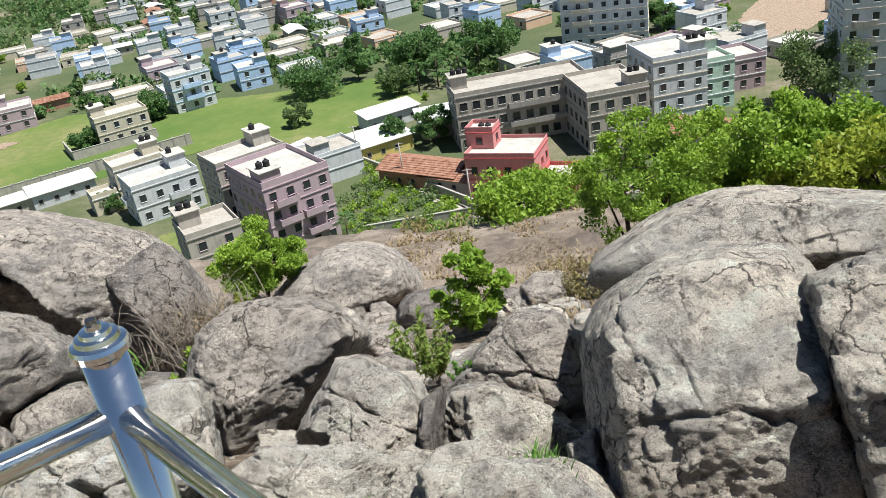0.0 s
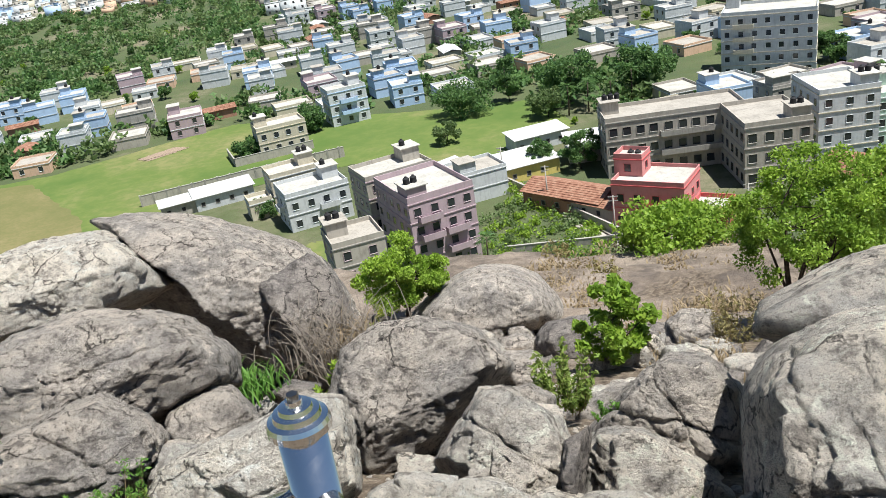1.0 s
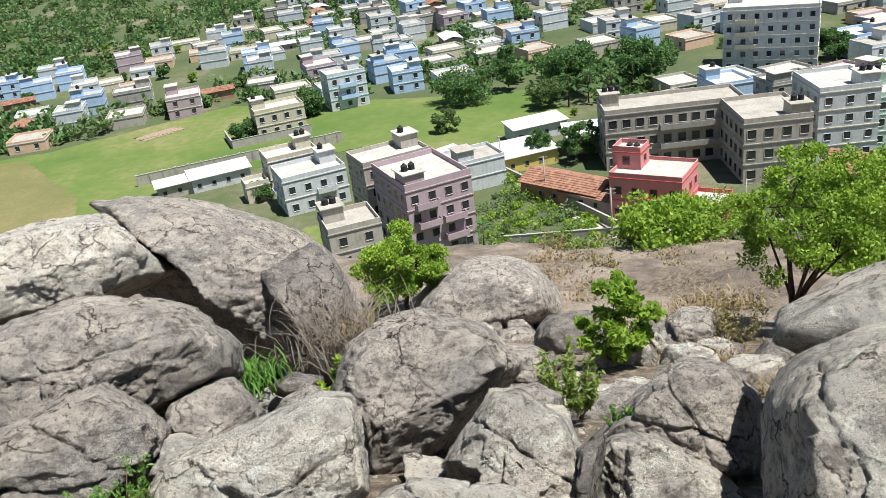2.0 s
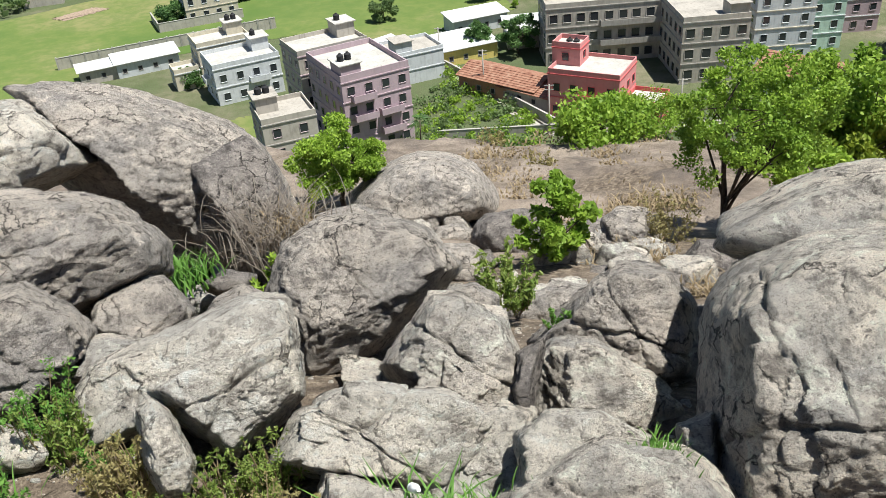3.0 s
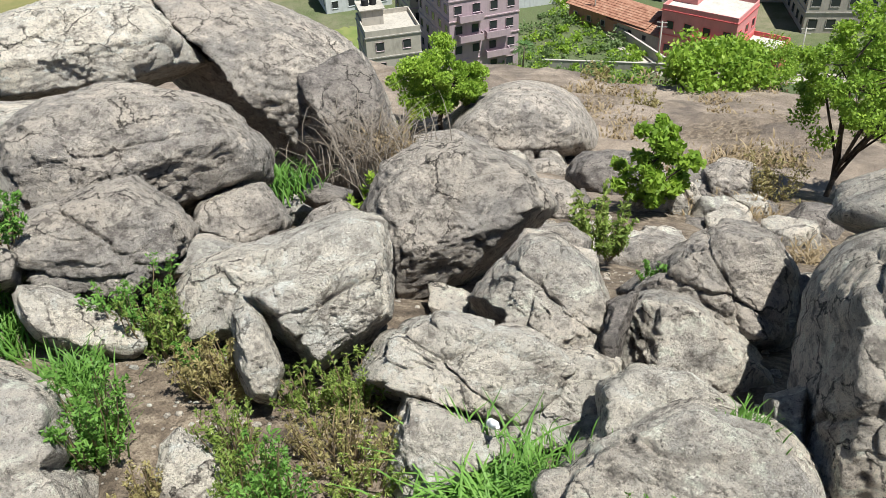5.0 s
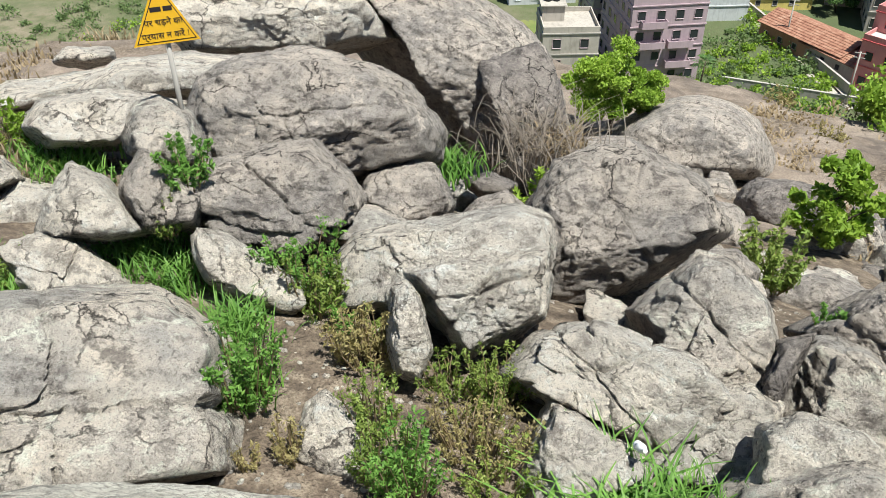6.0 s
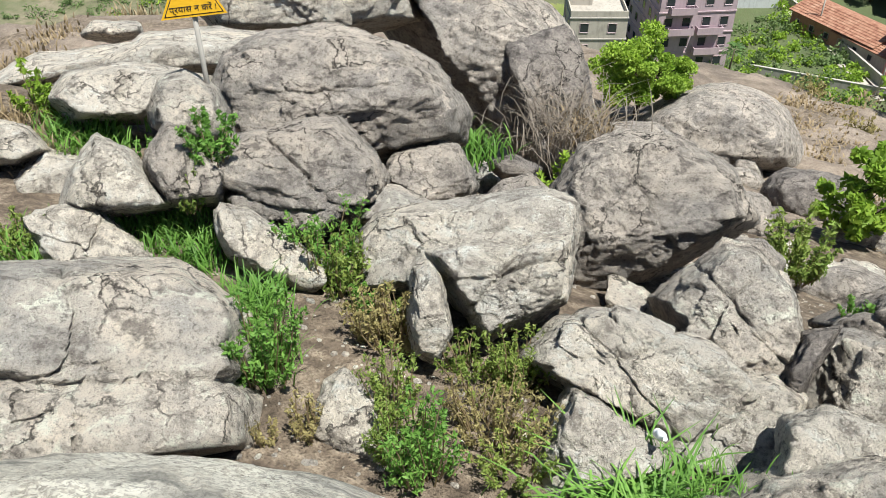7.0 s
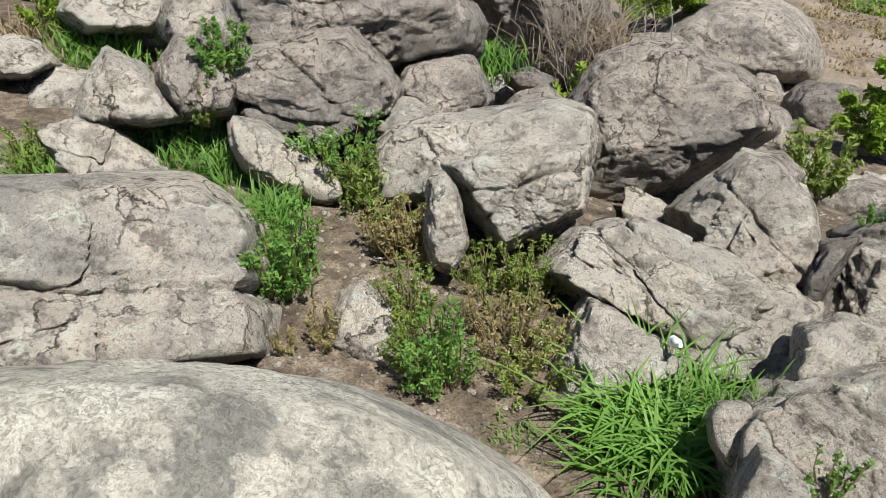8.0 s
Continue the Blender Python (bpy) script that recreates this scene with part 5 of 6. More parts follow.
def weed(x, y, height, spread, stems, leaves, leaf, material, label, seed, name="weed_clump", z=None):
    """A leafy weed or low bush: thin stems with leaves along them."""
    rnd = random.Random(seed)
    top = thing(name, pose(x, y, (level_at(x, y) if z is None else z) - 0.03), label, "weeds", "weeds and bushes on the hillside")
    verts, faces, cs, rs = [], [], [], []
    for i in range(stems):
        a, r = rnd.uniform(0, 6.283), spread * 1.55 * rnd.random() ** 0.5
        h = height * rnd.uniform(0.3, 1.15)
        p0 = Vector((math.cos(a) * r * 0.5, math.sin(a) * r * 0.5, 0))
        p2 = Vector((math.cos(a) * r, math.sin(a) * r, h))
        p1 = p0.lerp(p2, 0.5) + Vector((rnd.uniform(-1, 1), rnd.uniform(-1, 1), 0)) * 0.08 * height
        v, f = tube([p0, p1, p2], [0.008, 0.006, 0.003], 4, False)
        o = len(verts)
        verts.extend(v)
        faces.extend([tuple(j + o for j in q) for q in f])
        for t in (0.35, 0.6, 0.85, 1.0):
            cs.append(p0.lerp(p2, t))
            rs.append((0.04 * height + 0.05 * spread) * rnd.uniform(0.4, 1.9))
    tagged(part("stalk", mesh_of("stalk", verts, faces, STRAW), top), kind="stuff")
    v, f = leaf_cloud(cs, rs, int(leaves * 1.25), leaf * 0.5, seed, 0.1, 2.6, 0.2)
    tagged(part("foliage", mesh_np("foliage", v, f, material), top), kind="stuff")
    return top

# trees
tree(pose(4.68, 23.78, 43.77), 8.0, 2.35, "tall spreading green tree with a twisted dark trunk", LEAF_BRIGHT, leaves=27000, leaf=0.075, seed=1, trunk=0.085, fork=0.42, clumps=110, clump=0.17, lean=(0.95, 0.3), base=0.44, limbs=12)
tree(pose(-0.24, 17.77, 48.31), 3.0, 0.92, "slender young tree with broad bright green leaves", LEAF_BRIGHT, leaves=4200, leaf=0.105, seed=2, trunk=0.05, fork=0.3, clumps=34, clump=0.27, base=0.25, limbs=9)
tree(pose(-7.97, 28.79, 44.19), 3.71, 1.71, "round-headed yellow-green tree on the slope", LEAF_BRIGHT, leaves=34000, leaf=0.075, seed=3, trunk=0.1, fork=0.25, clumps=60, clump=0.24, base=0.2, limbs=12)
tree(pose(10.09, 34.19, 40.68), 3.52, 2.39, "pale green feathery tree behind boulders", LEAF_BRIGHT, leaves=9000, leaf=0.17, seed=4, clumps=40, clump=0.28, base=0.05)
tree(pose(13.18, 37.17, 39.36), 5.06, 2.62, "yellow-green bushy tree on the slope", LEAF_YELLOW, leaves=9000, leaf=0.18, seed=5, clumps=40, clump=0.28, base=0.05)
tree(pose(14.55, 39.15, 40.59), 5.91, 3.35, "dense green tree at the hill's edge", LEAF_BRIGHT, leaves=12000, leaf=0.17, seed=6, clumps=50, clump=0.27, base=0.05)
tree(pose(11.80, 43.79, 38.75), 3.21, 2.65, "spreading bright green tree", LEAF_BRIGHT, leaves=9000, leaf=0.18, seed=7, clumps=40, base=0.05)
tree(pose(18.43, 39.47, 39.84), 5.68, 3.82, "dense bright green tree", LEAF_BRIGHT, leaves=12000, leaf=0.17, seed=8, clumps=50, clump=0.27, base=0.05)
tree(pose(15.38, 28.82, 44.18), 4.14, 2.62, "yellow-green young tree behind a boulder", LEAF_YELLOW, leaves=9000, leaf=0.16, seed=9, clumps=40, base=0.05)
tree(pose(19.43, 30.87, 43.59), 5.68, 3.71, "dense green tree beyond the boulders", LEAF_BRIGHT, leaves=9000, leaf=0.18, seed=10, clumps=40, base=0.05)
tree(pose(71.38, 160.53, 0.00), 15.07, 8.61, "grey-green tree beside the apartment towers", LEAF_GREY, leaves=9000, leaf=0.4, seed=11, clumps=44, base=0.1)
tree(pose(4.19, 59.63, 32.42), 3.08, 3.67, "bushy green tree at the foot of the hill", LEAF_BRIGHT, leaves=9000, leaf=0.25, seed=12, clumps=44, base=0)
tree(pose(17.20, 129.38, 0.00), 7.74, 6.63, "bushy green tree at the foot of the hill", LEAF_BRIGHT, leaves=7000, leaf=0.25, seed=13, clumps=36, base=0)
tree(pose(-4.93, 171.19, 0.00), 8.93, 3.84, "dark round tree among low roofs", LEAF_DARK, leaves=6000, leaf=0.3, seed=14, clumps=34, base=0.1)
tree(pose(-13.50, 172.63, 0.00), 7.04, 2.91, "dark green tree among low roofs", LEAF_DARK, leaves=5000, leaf=0.3, seed=15, clumps=30, base=0.15)
tree(pose(-24.56, 232.37, 0.00), 12.70, 3.83, "tall dark conical tree beside the meadow", LEAF_DARK, leaves=5000, leaf=0.4, seed=16, clumps=34, base=0.1)
tree(pose(-36.39, 223.92, 0.00), 9.50, 7.76, "dark green tree by the meadow", LEAF_DARK, leaves=6000, leaf=0.45, seed=17, clumps=34, base=0.05)
tree(pose(-37.17, 198.23, 0.00), 5.96, 3.06, "grey-green shrub tree by the meadow", LEAF_GREY, leaves=4000, leaf=0.35, seed=18, clumps=26, base=0)
tree(pose(-13.18, 213.04, 0.00), 7.48, 5.13, "grey-green feathery tree by the meadow", LEAF_GREY, leaves=5000, leaf=0.4, seed=19, clumps=30, base=0.1)
tree(pose(-7.66, 222.30, 0.00), 13.99, 8.38, "dark mango tree in a grove", LEAF_DARK, leaves=7000, leaf=0.5, seed=20, clumps=40, base=0.1)
tree(pose(11.60, 228.55, 0.00), 12.77, 7.82, "dark mango tree in a grove", LEAF_DARK, leaves=7000, leaf=0.5, seed=21, clumps=40, base=0.1)
tree(pose(-80.56, 223.37, 0.00), 7.44, 5.18, "dark green tree beside a farmhouse", LEAF_DARK, leaves=5000, leaf=0.45, seed=22, clumps=30, base=0.05)
tree(pose(-91.57, 205.43, 0.00), 5.02, 4.00, "dark green hedge tree in a compound", LEAF_DARK, leaves=5000, leaf=0.35, seed=23, clumps=30, base=0)
tree(pose(-70.87, 159.57, 0.00), 4.36, 2.93, "dark green tree between white houses", LEAF_DARK, leaves=5000, leaf=0.3, seed=24, clumps=30, base=0)
tree(pose(61.68, 238.31, 0.00), 8.56, 5.03, "green tree beside a tall apartment block", LEAF_DARK, leaves=5000, leaf=0.5, seed=25, clumps=30, base=0.1)

# grass, weeds and bushes
tuft(-5.71, 10.63, 0.38, 0.65, 260, GRASS, "fresh green grass tuft between granite boulders", 101, width=0.015, bend=0.7, z=53.27)
tuft(-0.93, 7.00, 0.25, 0.16, 90, GRASS, "small bright grass tuft in a rock gap", 102, width=0.009, bend=0.7, z=54.64)
tuft(-1.29, 4.22, 0.64, 0.59, 520, GRASS, "large arching tuft of long green grass", 103, width=0.013, bend=1.1)
tuft(-1.02, 4.33, 0.51, 0.40, 200, GRASS, "arching tuft of long green grass", 104, width=0.013, bend=1.1)
tuft(-0.94, 4.39, 0.17, 0.45, 160, GRASS, "low green grass along a boulder", 105, width=0.006, bend=0.7, z=55.58)
tuft(-6.59, 5.51, 0.41, 0.90, 500, GRASS, "fresh green grass tuft between granite boulders", 106, width=0.010, bend=0.7)
tuft(-6.07, 5.29, 0.33, 0.63, 300, GRASS, "fresh green grass tuft between granite boulders", 107, width=0.010, bend=0.7)
tuft(-7.09, 5.62, 0.29, 0.56, 200, GRASS, "fresh green grass tuft between granite boulders", 108, width=0.011, bend=0.7)
tuft(-9.27, 6.70, 0.40, 0.93, 420, GRASS, "low green grass on bare soil", 109, width=0.013, bend=0.7)
tuft(-8.93, 6.74, 0.26, 0.45, 200, GRASS, "low green grass on bare soil", 110, width=0.013, bend=0.7)
tuft(-5.02, 4.93, 0.41, 0.36, 300, GRASS, "tall green grass tuft beside a flat slab", 111, width=0.009, bend=0.8)
tuft(-7.31, 4.40, 0.27, 0.59, 260, GRASS, "green grass edge beside a flat slab", 112, width=0.010, bend=0.7)
tuft(-10.34, 6.66, 0.28, 0.66, 220, STRAW, "dry grass on soil", 113, width=0.014, bend=0.7)
tuft(-9.33, 5.96, 0.26, 0.60, 100, STRAW, "dry grass on soil", 114, width=0.013, bend=0.7)
tuft(-6.66, 4.60, 0.13, 0.40, 80, GRASS, "short grass below a flat stone", 115, width=0.010, bend=0.7)
tuft(0.25, 4.68, 0.17, 0.26, 150, GRASS, "short grass on a rock ledge", 116, width=0.006, bend=0.7, z=55.89)
tuft(-2.12, 3.77, 0.11, 0.31, 120, GRASS, "short green grass on the path", 117, width=0.007, bend=0.7)
tuft(-4.39, 4.31, 0.44, 0.29, 200, GRASS, "tall green grass tuft beside a path", 118, width=0.008, bend=0.7)
weed(-4.36, 4.24, 0.71, 0.25, 40, 2600, 0.042, GRASS, "dense green herb clump beside a slab", 119)
weed(-6.19, 5.93, 0.47, 0.20, 26, 1300, 0.051, GRASS, "bluish green broad-leaved herb by a rock", 120, z=55.57)
weed(-10.24, 6.95, 0.64, 0.21, 20, 900, 0.075, LEAF_BRIGHT, "green bush beside pale outcrop", 121)
weed(-8.25, 6.73, 0.24, 0.18, 14, 500, 0.058, GRASS, "small green herb between stones", 122)
weed(-3.94, 9.80, 0.50, 0.30, 26, 1300, 0.069, LEAF_BRIGHT, "leafy green bush among granite boulders", 123, z=53.47)
weed(-4.55, 5.60, 0.64, 0.19, 30, 1500, 0.042, WEED, "green herbs beside a tilted slab", 124)
weed(-4.18, 5.45, 0.23, 0.13, 14, 500, 0.041, GRASS, "small green herb on the path", 125)
weed(-3.69, 5.14, 0.53, 0.19, 34, 1600, 0.034, WEED_BROWN, "browning weeds beside a granite shard", 126)
weed(-3.83, 5.46, 0.39, 0.15, 20, 800, 0.035, WEED, "green weeds beside a granite shard", 127)
weed(-3.24, 4.40, 0.58, 0.17, 36, 1900, 0.031, WEED, "flowering yellow-green weeds by the path", 128)
weed(-2.74, 3.97, 0.67, 0.20, 40, 2400, 0.033, GRASS, "green weeds beside a small pale rock", 129)
weed(-2.96, 4.03, 0.55, 0.17, 30, 1700, 0.029, WEED, "flowering yellow-green weeds by the path", 130)
weed(-2.95, 5.16, 0.36, 0.26, 34, 1700, 0.033, WEED, "green weeds under a granite block", 131)
weed(-2.66, 5.30, 0.46, 0.23, 36, 1900, 0.033, WEED, "yellow-green weeds under a granite slab", 132)
weed(-2.52, 4.59, 0.47, 0.32, 60, 2600, 0.026, WEED_BROWN, "brown withering tangle of weeds", 133)
weed(-2.23, 4.36, 0.32, 0.23, 34, 1700, 0.029, WEED, "low green weeds beside a rock", 134)
weed(-3.67, 3.93, 0.42, 0.11, 22, 700, 0.026, WEED_BROWN, "thin dry weeds beside a small rock", 135)
weed(-3.90, 3.68, 0.28, 0.08, 14, 400, 0.025, WEED_BROWN, "thin dry weeds in a rock seam", 136)
weed(-6.22, 5.55, 0.44, 0.11, 14, 350, 0.040, WEED, "slender flowering weed among stones", 137, z=55.20)
weed(-7.39, 4.46, 0.39, 0.21, 20, 900, 0.042, WEED, "weeds beside a flat slab", 138)
weed(-0.98, 11.31, 0.81, 0.34, 30, 1300, 0.078, WEED, "yellow-green bush between boulders", 139, z=52.27)
weed(-0.32, 7.93, 0.26, 0.12, 12, 400, 0.042, GRASS, "small herb growing in a rock gap", 140, z=54.45)
weed(-0.30, 3.68, 0.25, 0.11, 16, 600, 0.029, GRASS, "green herb at a boulder's foot", 141, z=55.95)
weed(-1.00, 11.43, 0.77, 0.35, 30, 1300, 0.070, WEED, "yellow-green bush between boulders", 142, z=52.17)
weed(-4.90, 5.83, 0.68, 0.31, 34, 2000, 0.045, GRASS, "green weeds growing beside a path", 143)
weed(-0.16, 11.97, 0.26, 0.12, 10, 250, 0.065, GRASS, "small herb growing on a boulder", 144)
weed(-3.97, 5.17, 0.50, 0.18, 26, 1200, 0.035, WEED_BROWN, "browning weeds beside a granite shard", 145)
weed(-8.33, 24.05, 0.82, 0.56, 20, 700, 0.130, LEAF_YELLOW, "yellow-green shrub below a tree", 146, z=46.49)
weed(3.14, 22.35, 1.52, 0.60, 50, 1200, 0.086, WEED_BROWN, "grey-brown thorny shrub in dry grass", 147)
weed(-0.52, 41.30, 1.16, 0.60, 30, 700, 0.150, WEED_BROWN, "dark dry shrub on a rock slope", 148)
weed(-3.94, 57.59, 1.15, 1.04, 30, 500, 0.209, WEED_BROWN, "dry brown shrub at the slope's edge", 149)
tuft(-5.05, 12.93, 1.0, 1.25, 380, TWIG, "tangle of grey leafless twigs on the hillside", 150, width=0.010, bend=1.0, z=52.52)
tuft(-4.83, 13.09, 0.57, 0.60, 140, STRAW, "dry straw-coloured grass on the hillside", 151, width=0.017, bend=1.0, z=52.56)
tuft(3.93, 50.71, 0.36, 2.22, 160, STRAW, "dry straw-coloured grass on the hillside", 152, width=0.063, bend=1.0)
tuft(3.05, 39.92, 0.28, 1.17, 110, STRAW, "dry straw-coloured grass on the hillside", 153, width=0.050, bend=1.0)
tuft(4.24, 27.99, 0.38, 2.32, 420, STRAW, "dry straw-coloured grass on the hillside", 154, width=0.036, bend=1.0)
tuft(3.41, 28.51, 0.32, 1.71, 260, STRAW, "dry straw-coloured grass on the hillside", 155, width=0.036, bend=1.0)
tuft(-4.01, 45.69, 0.41, 2.00, 160, STRAW, "dry straw-coloured grass on the hillside", 156, width=0.057, bend=1.0)
tuft(-3.00, 38.10, 0.31, 1.95, 160, STRAW, "dry straw-coloured grass on the hillside", 157, width=0.047, bend=1.0)
tuft(-2.47, 51.89, 0.42, 2.26, 160, STRAW, "dry straw-coloured grass on the hillside", 158, width=0.064, bend=1.0)
tuft(0.91, 58.81, 0.41, 3.83, 220, STRAW, "dry straw-coloured grass on the hillside", 159, width=0.072, bend=1.0)
tuft(6.09, 58.47, 0.47, 3.40, 220, STRAW, "dry straw-coloured grass on the hillside", 160, width=0.072, bend=1.0)
tuft(3.37, 59.43, 0.42, 3.01, 160, STRAW, "dry straw-coloured grass on the hillside", 161, width=0.073, bend=1.0)
tuft(6.07, 43.97, 0.31, 1.94, 120, STRAW, "dry straw-coloured grass on the hillside", 162, width=0.055, bend=1.0)
tuft(2.35, 27.73, 0.43, 1.25, 160, STRAW, "dry straw-coloured grass on the hillside", 163, width=0.035, bend=1.0)
tuft(-0.03, 26.19, 0.41, 1.58, 160, STRAW, "dry straw-coloured grass on the hillside", 164, width=0.034, bend=1.0)
tuft(1.94, 18.62, 0.26, 1.29, 240, STRAW, "dry straw-coloured grass on the hillside", 165, width=0.024, bend=1.0)
tuft(0.28, 17.79, 0.19, 0.82, 120, STRAW, "dry straw-coloured grass on the hillside", 166, width=0.023, bend=1.0)
tuft(2.76, 14.26, 0.31, 0.67, 160, STRAW, "dry straw-coloured grass on the hillside", 167, width=0.019, bend=1.0)
tuft(-1.59, 30.61, 0.31, 1.36, 120, STRAW, "dry straw-coloured grass on the hillside", 168, width=0.038, bend=1.0)
tuft(-1.19, 36.47, 0.26, 1.60, 120, STRAW, "dry straw-coloured grass on the hillside", 169, width=0.045, bend=1.0)
tuft(-35.32, 25.48, 0.49, 2.43, 160, STRAW, "dry straw-coloured grass on the hillside", 170, width=0.052, bend=0.6)
tuft(-32.57, 21.68, 0.63, 1.91, 160, STRAW, "dry straw-coloured grass on the hillside", 171, width=0.046, bend=0.6)
tuft(-117.35, 100.11, 2.51, 6.54, 120, STRAW, "dry straw-coloured grass on the hillside", 172, width=0.185, bend=0.6)

# scrub on the plain and at the foot of the hill
def scrub(name, places, material, label, size, leaf, per, seed):
    g = random.Random(seed)
    cs, rs = [], []
    for x, y, s in places:
        z = level_at(x, y)
        for _ in range(4):
            cs.append((x + g.uniform(-1, 1) * s, y + g.uniform(-1, 1) * s, z + g.uniform(0.1, 0.9) * s * size))
            rs.append(s * g.uniform(0.5, 0.9))
    v, f = leaf_cloud(cs, rs, per * len(places), leaf, seed, 0.25)
    return tagged(new(name, mesh_np(name, v, f, material)), label, "shrubs", kind="stuff")


g = random.Random(5)
LOT = [(-24, 128), (-19, 164), (1, 135), (2, 112), (-20, 108)]
spots_a = [(x, y, g.uniform(0.8, 2.0)) for x, y in ((g.uniform(-26, 4), g.uniform(100, 166)) for _ in range(420)) if inside(x, y, LOT)]
scrub("shrubs", spots_a[0::2], LEAF_BRIGHT, "low green shrubs covering a vacant lot", 0.8, 0.35, 110, 1)
scrub("shrubs", spots_a[1::2], LEAF_GREY, "grey-green shrubs covering a vacant lot", 0.8, 0.35, 110, 2)
foot = [(g.uniform(-120, 120), g.uniform(84, 128), g.uniform(0.9, 2.4)) for _ in range(260)]
foot = [(x, y, s) for x, y, s in foot if not (-50 < x < -17 and y > 108)]
scrub("shrubs", foot, LEAF_BRIGHT, "green shrubs along the foot of the hill", 0.9, 0.35, 110, 3)
left = [(g.uniform(-150, -40), g.uniform(50, 125), g.uniform(0.7, 1.8)) for _ in range(380)]
scrub("shrubs", left, LEAF_GREY, "scattered grey-green shrubs on dry ground", 0.8, 0.3, 90, 4)

# trees of the town, by type
KINDS = [tree(pose(340 + 20 * i, 380, 0), 8.5, 4.2, ("broad dark green town tree", "rounded green town tree", "grey-green feathery town tree", "tall dark green town tree")[i], (LEAF_DARK, LEAF_BRIGHT, LEAF_GREY, LEAF_DARK)[i],
              leaves=2600, leaf=0.55, seed=40 + i, clumps=30, clump=0.3, base=0.12, trunk=0.2, group="trees among the houses", limbs=6) for i in range(4)]


def palm(m, height, seed, group):
    top = thing("palm_tree", m, "slender palm with drooping dark fronds", "tree", group)
    rnd = random.Random(seed)
    v, f = tube([(0, 0, -0.3), (0.2, 0.1, height * 0.5), (0.1, 0.3, height)], [0.22, 0.17, 0.14], 8)
    part("trunk", mesh_of("trunk", v, f, BARK, True), top)
    verts, faces = [], []
    for i in range(34):
        a, e = rnd.uniform(0, 6.283), rnd.uniform(-0.5, 1.1)
        d = Vector((math.cos(a) * math.cos(e), math.sin(a) * math.cos(e), math.sin(e)))
        side = Vector((-math.sin(a), math.cos(a), 0))
        for k in range(9):
            t = 0.25 + k * 0.085
            p = Vector((0.1, 0.3, height)) + d * 2.9 * t - Vector((0, 0, 1.5 * t * t))
            for s in (-1, 1):
                o = len(verts)
                tip = p + side * s * 0.75 * (1.15 - t) + d * 0.35 - Vector((0, 0, 0.25))
                verts += [p, p + d * 0.16, tip]
                faces.append((o, o + 1, o + 2))
    part("fronds", mesh_of("fronds", verts, faces, LEAF_DARK), top)
    return top


PALM = palm(pose(-8, 212, 0), 7.5, 3, "palms in the grove")
for x, y, s in ((-3, 214, 1.0), (3, 216, 0.9), (8, 222, 1.05), (-20, 126, 0.75), (62, 200, 1.0), (70, 205, 0.9)):
    copy_thing(PALM, pose(x, y, 0, 0, 0, x * 40) @ Matrix.Scale(s, 4))
planted = []
g = random.Random(9)
for _ in range(3000):
    y = 160 + 500 * g.random() ** 1.4
    x = g.uniform(-0.88 * y - 10, 0.62 * y)
    wood = any(inside(x, y, c) for c in WOODS)
    if any(inside(x, y, c) for c in CLEAR) and not (wood and y > 200):
        continue
    near = 5 if wood else 7
    if built.near(x, y, 6.0) or any(abs(x - a) < near and abs(y - b) < near for a, b in planted):
        continue
    if not wood and noise.noise(Vector((x / 60, y / 60, 9.1))) < -0.25:
        continue
    planted.append((x, y))
    if len(planted) > 295:
        break
for i, (x, y) in enumerate(planted):
    m = pose(x, y, 0, 0, 0, g.uniform(0, 360)) @ Matrix.Scale(g.uniform(0.45, 0.95), 4)
    if i < 4:
        KINDS[i].matrix_basis = m
    else:
        copy_thing(KINDS[g.randrange(4)], m)
wood = []
for _ in range(6000):
    y = 190 + 950 * g.random() ** 1.25
    x = g.uniform(-0.9 * y, 0.6 * y)
    if any(inside(x, y, c) for c in CLEAR):
        continue
    if any(inside(x, y, c) for c in WOODS) or noise.noise(Vector((x / 60, y / 60, 5.5))) > -0.1:
        wood.append((x, y, g.uniform(2.2, 4.2)))
wood = [(x, y, s) for x, y, s in wood if not built.near(x, y, 6.0)]
scrub("woodland", wood[0::2], LEAF_DARK, "distant dark green tree canopy over the plain", 1.2, 1.2, 62, 6)
scrub("woodland", wood[1::2], LEAF_GREY, "distant grey-green tree canopy over the plain", 1.2, 1.2, 62, 7)


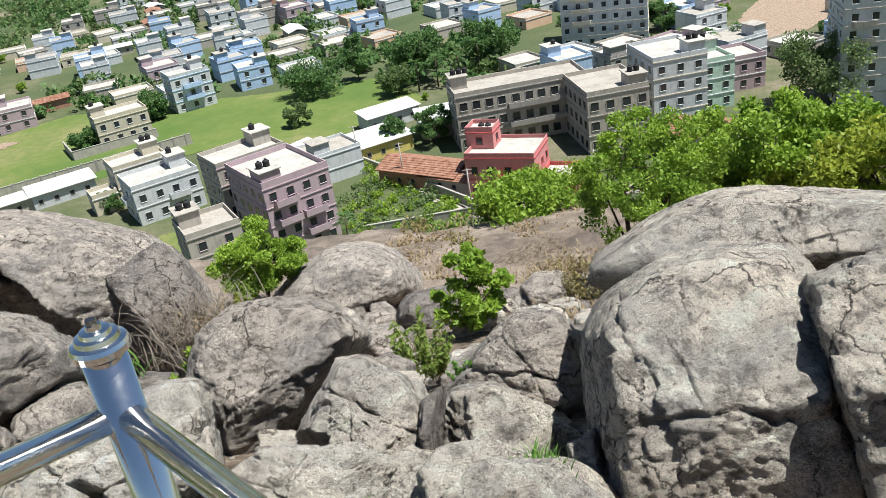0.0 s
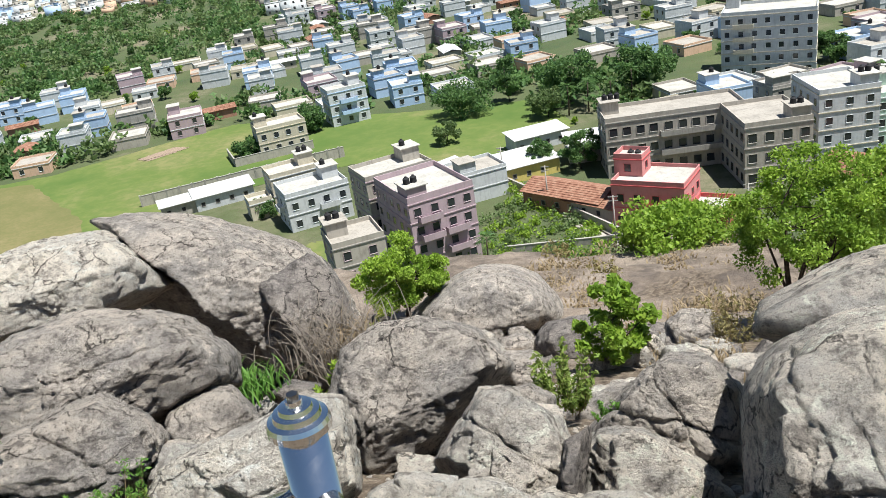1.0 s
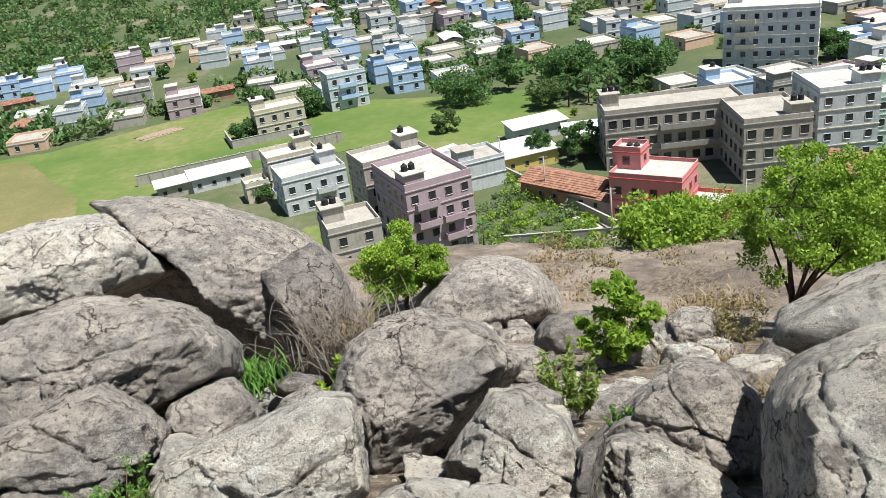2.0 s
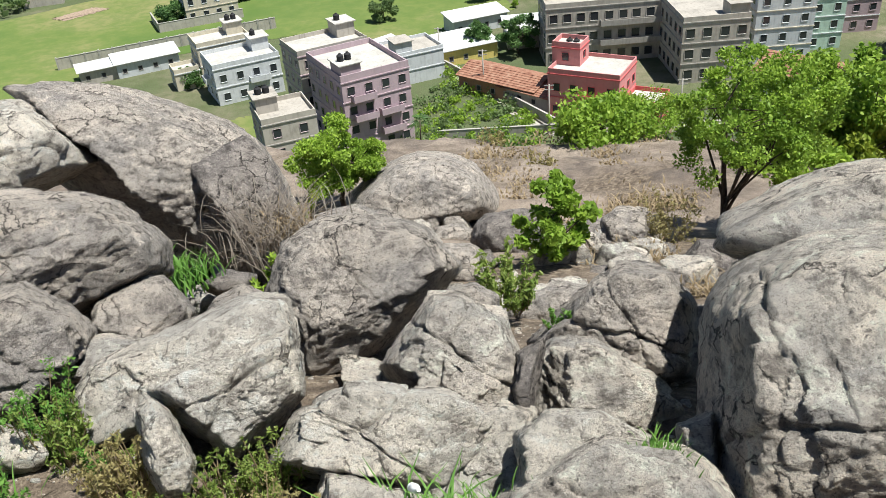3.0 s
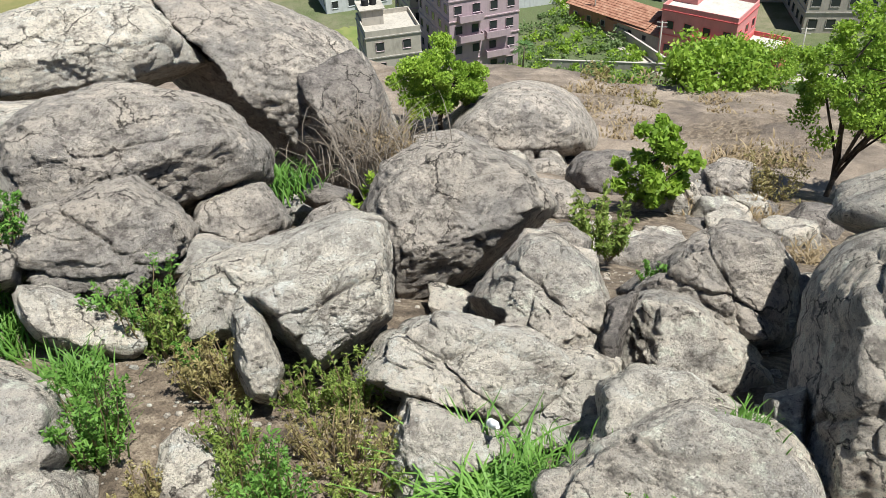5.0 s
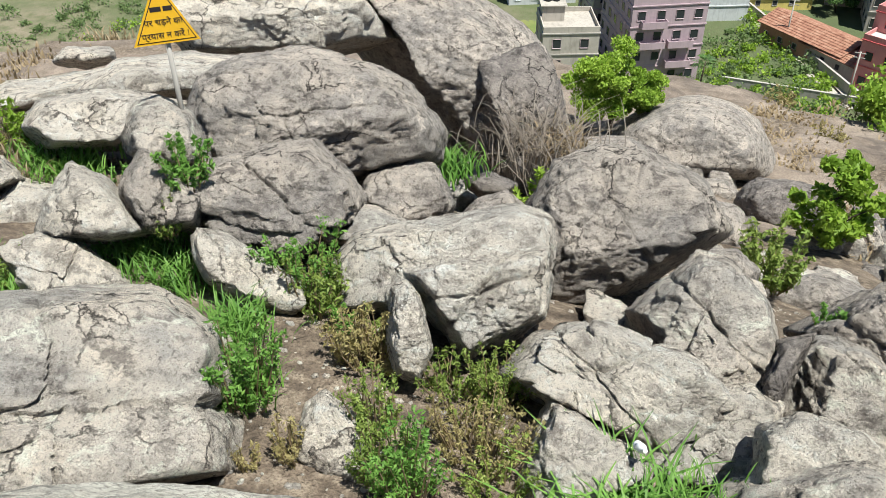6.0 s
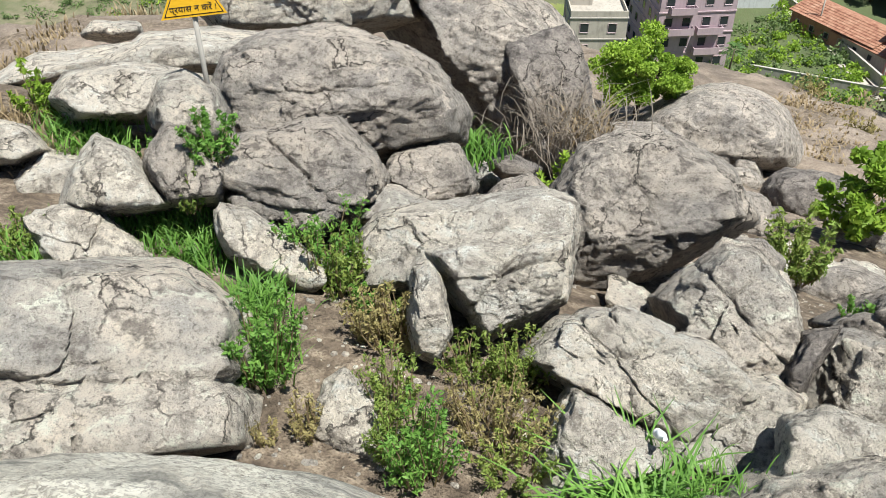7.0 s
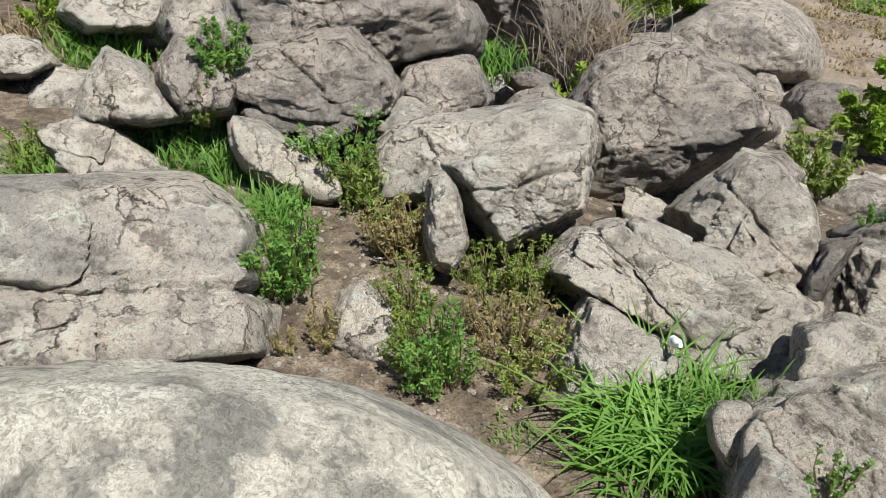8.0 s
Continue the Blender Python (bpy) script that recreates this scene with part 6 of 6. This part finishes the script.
# ---- railing, sign and litter ----
def railing():
    top = thing("railing", pose(-0.602, 1.15, 58.285), "polished stainless steel railing with a capped corner post", "railing")
    v, f = tube([(0, 0, -0.2), (0, 0, 1.06)], [0.0365, 0.0365], 28)
    part("corner_post", mesh_of("corner_post", v, f, STEEL, True), top)
    bm = bmesh.new()
    prof = [(0.0, 1.10), (0.012, 1.10), (0.013, 1.092), (0.024, 1.090), (0.026, 1.083), (0.034, 1.081), (0.036, 1.073), (0.044, 1.070), (0.047, 1.063), (0.047, 1.052), (0.040, 1.050)]
    n = 32
    rings = [[bm.verts.new((r * math.cos(2 * math.pi * i / n), r * math.sin(2 * math.pi * i / n), z)) for i in range(n)] for r, z in prof[1:]]
    tip = bm.verts.new((0, 0, 1.10))
    for i in range(n):
        bm.faces.new((tip, rings[0][i], rings[0][(i + 1) % n]))
        for a, b in zip(rings, rings[1:]):
            bm.faces.new((a[i], b[i], b[(i + 1) % n], a[(i + 1) % n]))
    cap = part("cap", done(bm, "cap", STEEL), top, label="stepped steel cap")
    v, f = tube([(0, 0, 1.095), (0, 0, 1.109)], [0.010, 0.009], 6)
    part("bolt", mesh_of("bolt", v, f, BOLT), cap, label="dark bolt head")
    for name, dx, dy in (("rail", -0.83, -0.56), ("rail", 0.69, -0.72)):
        for z, r in ((0.93, 0.025), (0.55, 0.019), (0.2, 0.019)):
            v, f = tube([(dx * 0.03, dy * 0.03, z), (dx * 2.4, dy * 2.4, z)], [r, r], 20)
            part(name, mesh_of(name, v, f, STEEL, True), top)
        v, f = tube([(dx * 2.4, dy * 2.4, -0.2), (dx * 2.4, dy * 2.4, 1.0)], [0.0365, 0.0365], 20)
        part("post", mesh_of("post", v, f, STEEL, True), top)
    return top


railing()


def word(body, size, material):
    cu = bpy.data.curves.new("word", "FONT")
    cu.body, cu.size, cu.align_x, cu.extrude = body, size, "CENTER", 0.002
    tmp = bpy.data.objects.new("word", cu)
    scene.collection.objects.link(tmp)
    me = bpy.data.meshes.new_from_object(tmp.evaluated_get(bpy.context.evaluated_depsgraph_get()))
    bpy.data.objects.remove(tmp)
    me.materials.clear()
    me.materials.append(material)
    return me


def warning_sign():
    top = thing("warning_sign", pose(-7.19, 7.00, 55.56, 0, 0, 46), "yellow triangular warning sign on a grey steel pole", "sign")
    v, f = tube([(0, 0, -0.5), (0, 0, 1.0)], [0.028, 0.028], 14)
    part("pole", mesh_of("pole", v, f, P["concrete"], True), top)
    s, h = 0.335, 0.68

    def plate(name, k, y0, y1, z0, material):
        pts = [(-s * k, z0), (s * k, z0), (0, z0 + h * k)]
        v = [(x, y0, z) for x, z in pts] + [(x, y1, z) for x, z in pts]
        return mesh_of(name, v, [(0, 1, 2), (5, 4, 3), (0, 3, 4, 1), (1, 4, 5, 2), (2, 5, 3, 0)], material)
    board = part("board", plate("board", 1.0, -0.045, -0.03, 0.86, YELLOW), top)
    part("border", plate("border", 0.90, -0.047, -0.0452, 0.882, LETTER), board, label="thin black border line")
    part("face", plate("face", 0.855, -0.0495, -0.0472, 0.892, YELLOW), board)
    for body, z, size in (("\u092a\u094d\u0930\u092f\u093e\u0938 \u0928 \u0915\u0930\u0947\u0902 !", 0.925, 0.09), ("\u092a\u0930 \u091a\u0922\u093c\u0928\u0947 \u0915\u093e", 1.065, 0.09)):
        part("lettering", word(body, size, LETTER), board, pose(0, -0.051, z, 90, 0, 0), "black painted words")
    part("text_bar", box_mesh("text_bar", LETTER, (-0.11, -0.051, 1.205, 0.0, -0.0497, 1.255), (0.02, -0.051, 1.205, 0.11, -0.0497, 1.255)), board)
    return top


warning_sign()


def bottle(m, label):
    top = thing("plastic_bottle", m, label, "bottle", "litter")
    bm = bmesh.new()
    n = 16
    prof = [(0.0, 0), (0.03, 0), (0.034, 0.01), (0.034, 0.05), (0.031, 0.055), (0.034, 0.06), (0.034, 0.13), (0.026, 0.165), (0.013, 0.185), (0.012, 0.20)]
    rings = [[bm.verts.new((r * math.cos(2 * math.pi * i / n), r * math.sin(2 * math.pi * i / n), z)) for i in range(n)] for r, z in prof[1:]]
    bm.faces.new(rings[0][::-1])
    for i in range(n):
        for a, b in zip(rings, rings[1:]):
            bm.faces.new((a[i], a[(i + 1) % n], b[(i + 1) % n], b[i]))
    part("body", done(bm, "body", LITTER, smooth=True), top)
    v, f = tube([(0, 0, 0.2), (0, 0, 0.222)], [0.015, 0.015], 14)
    part("cap", mesh_of("cap", v, f, LITTER), top)
    return top


bottle(pose(-1.40, 4.80, 55.42, 50, 10, 20), "white plastic bottle lying in a rock joint")
bottle(pose(-3.98, 5.12, 54.55, 80, 20, 120), "crumpled white plastic bottle among weeds")


def pebbles():
    """Loose stones on the soil between the boulders."""
    g = np.random.default_rng(12)
    base, tri = unit_sphere(1)
    vs, fs, o = [], [], 0
    for i in range(2600):
        x, y = g.uniform(-8, 1), 2.6 + 9 * g.random() ** 1.3
        s = 0.012 + 0.05 * g.random() ** 4
        v = base * (s * g.uniform(0.7, 1.5), s * g.uniform(0.7, 1.3), s * 0.6) * g.uniform(0.8, 1.15, (len(base), 1))
        vs.append(v + (x, y, level_at(x, y)))
        fs.append(tri + o)
        o += len(base)
    return tagged(new("pebbles", mesh_np("pebbles", np.concatenate(vs), np.concatenate(fs), ROCK)), "loose grey pebbles scattered on the soil", "pebbles", kind="stuff")


pebbles()
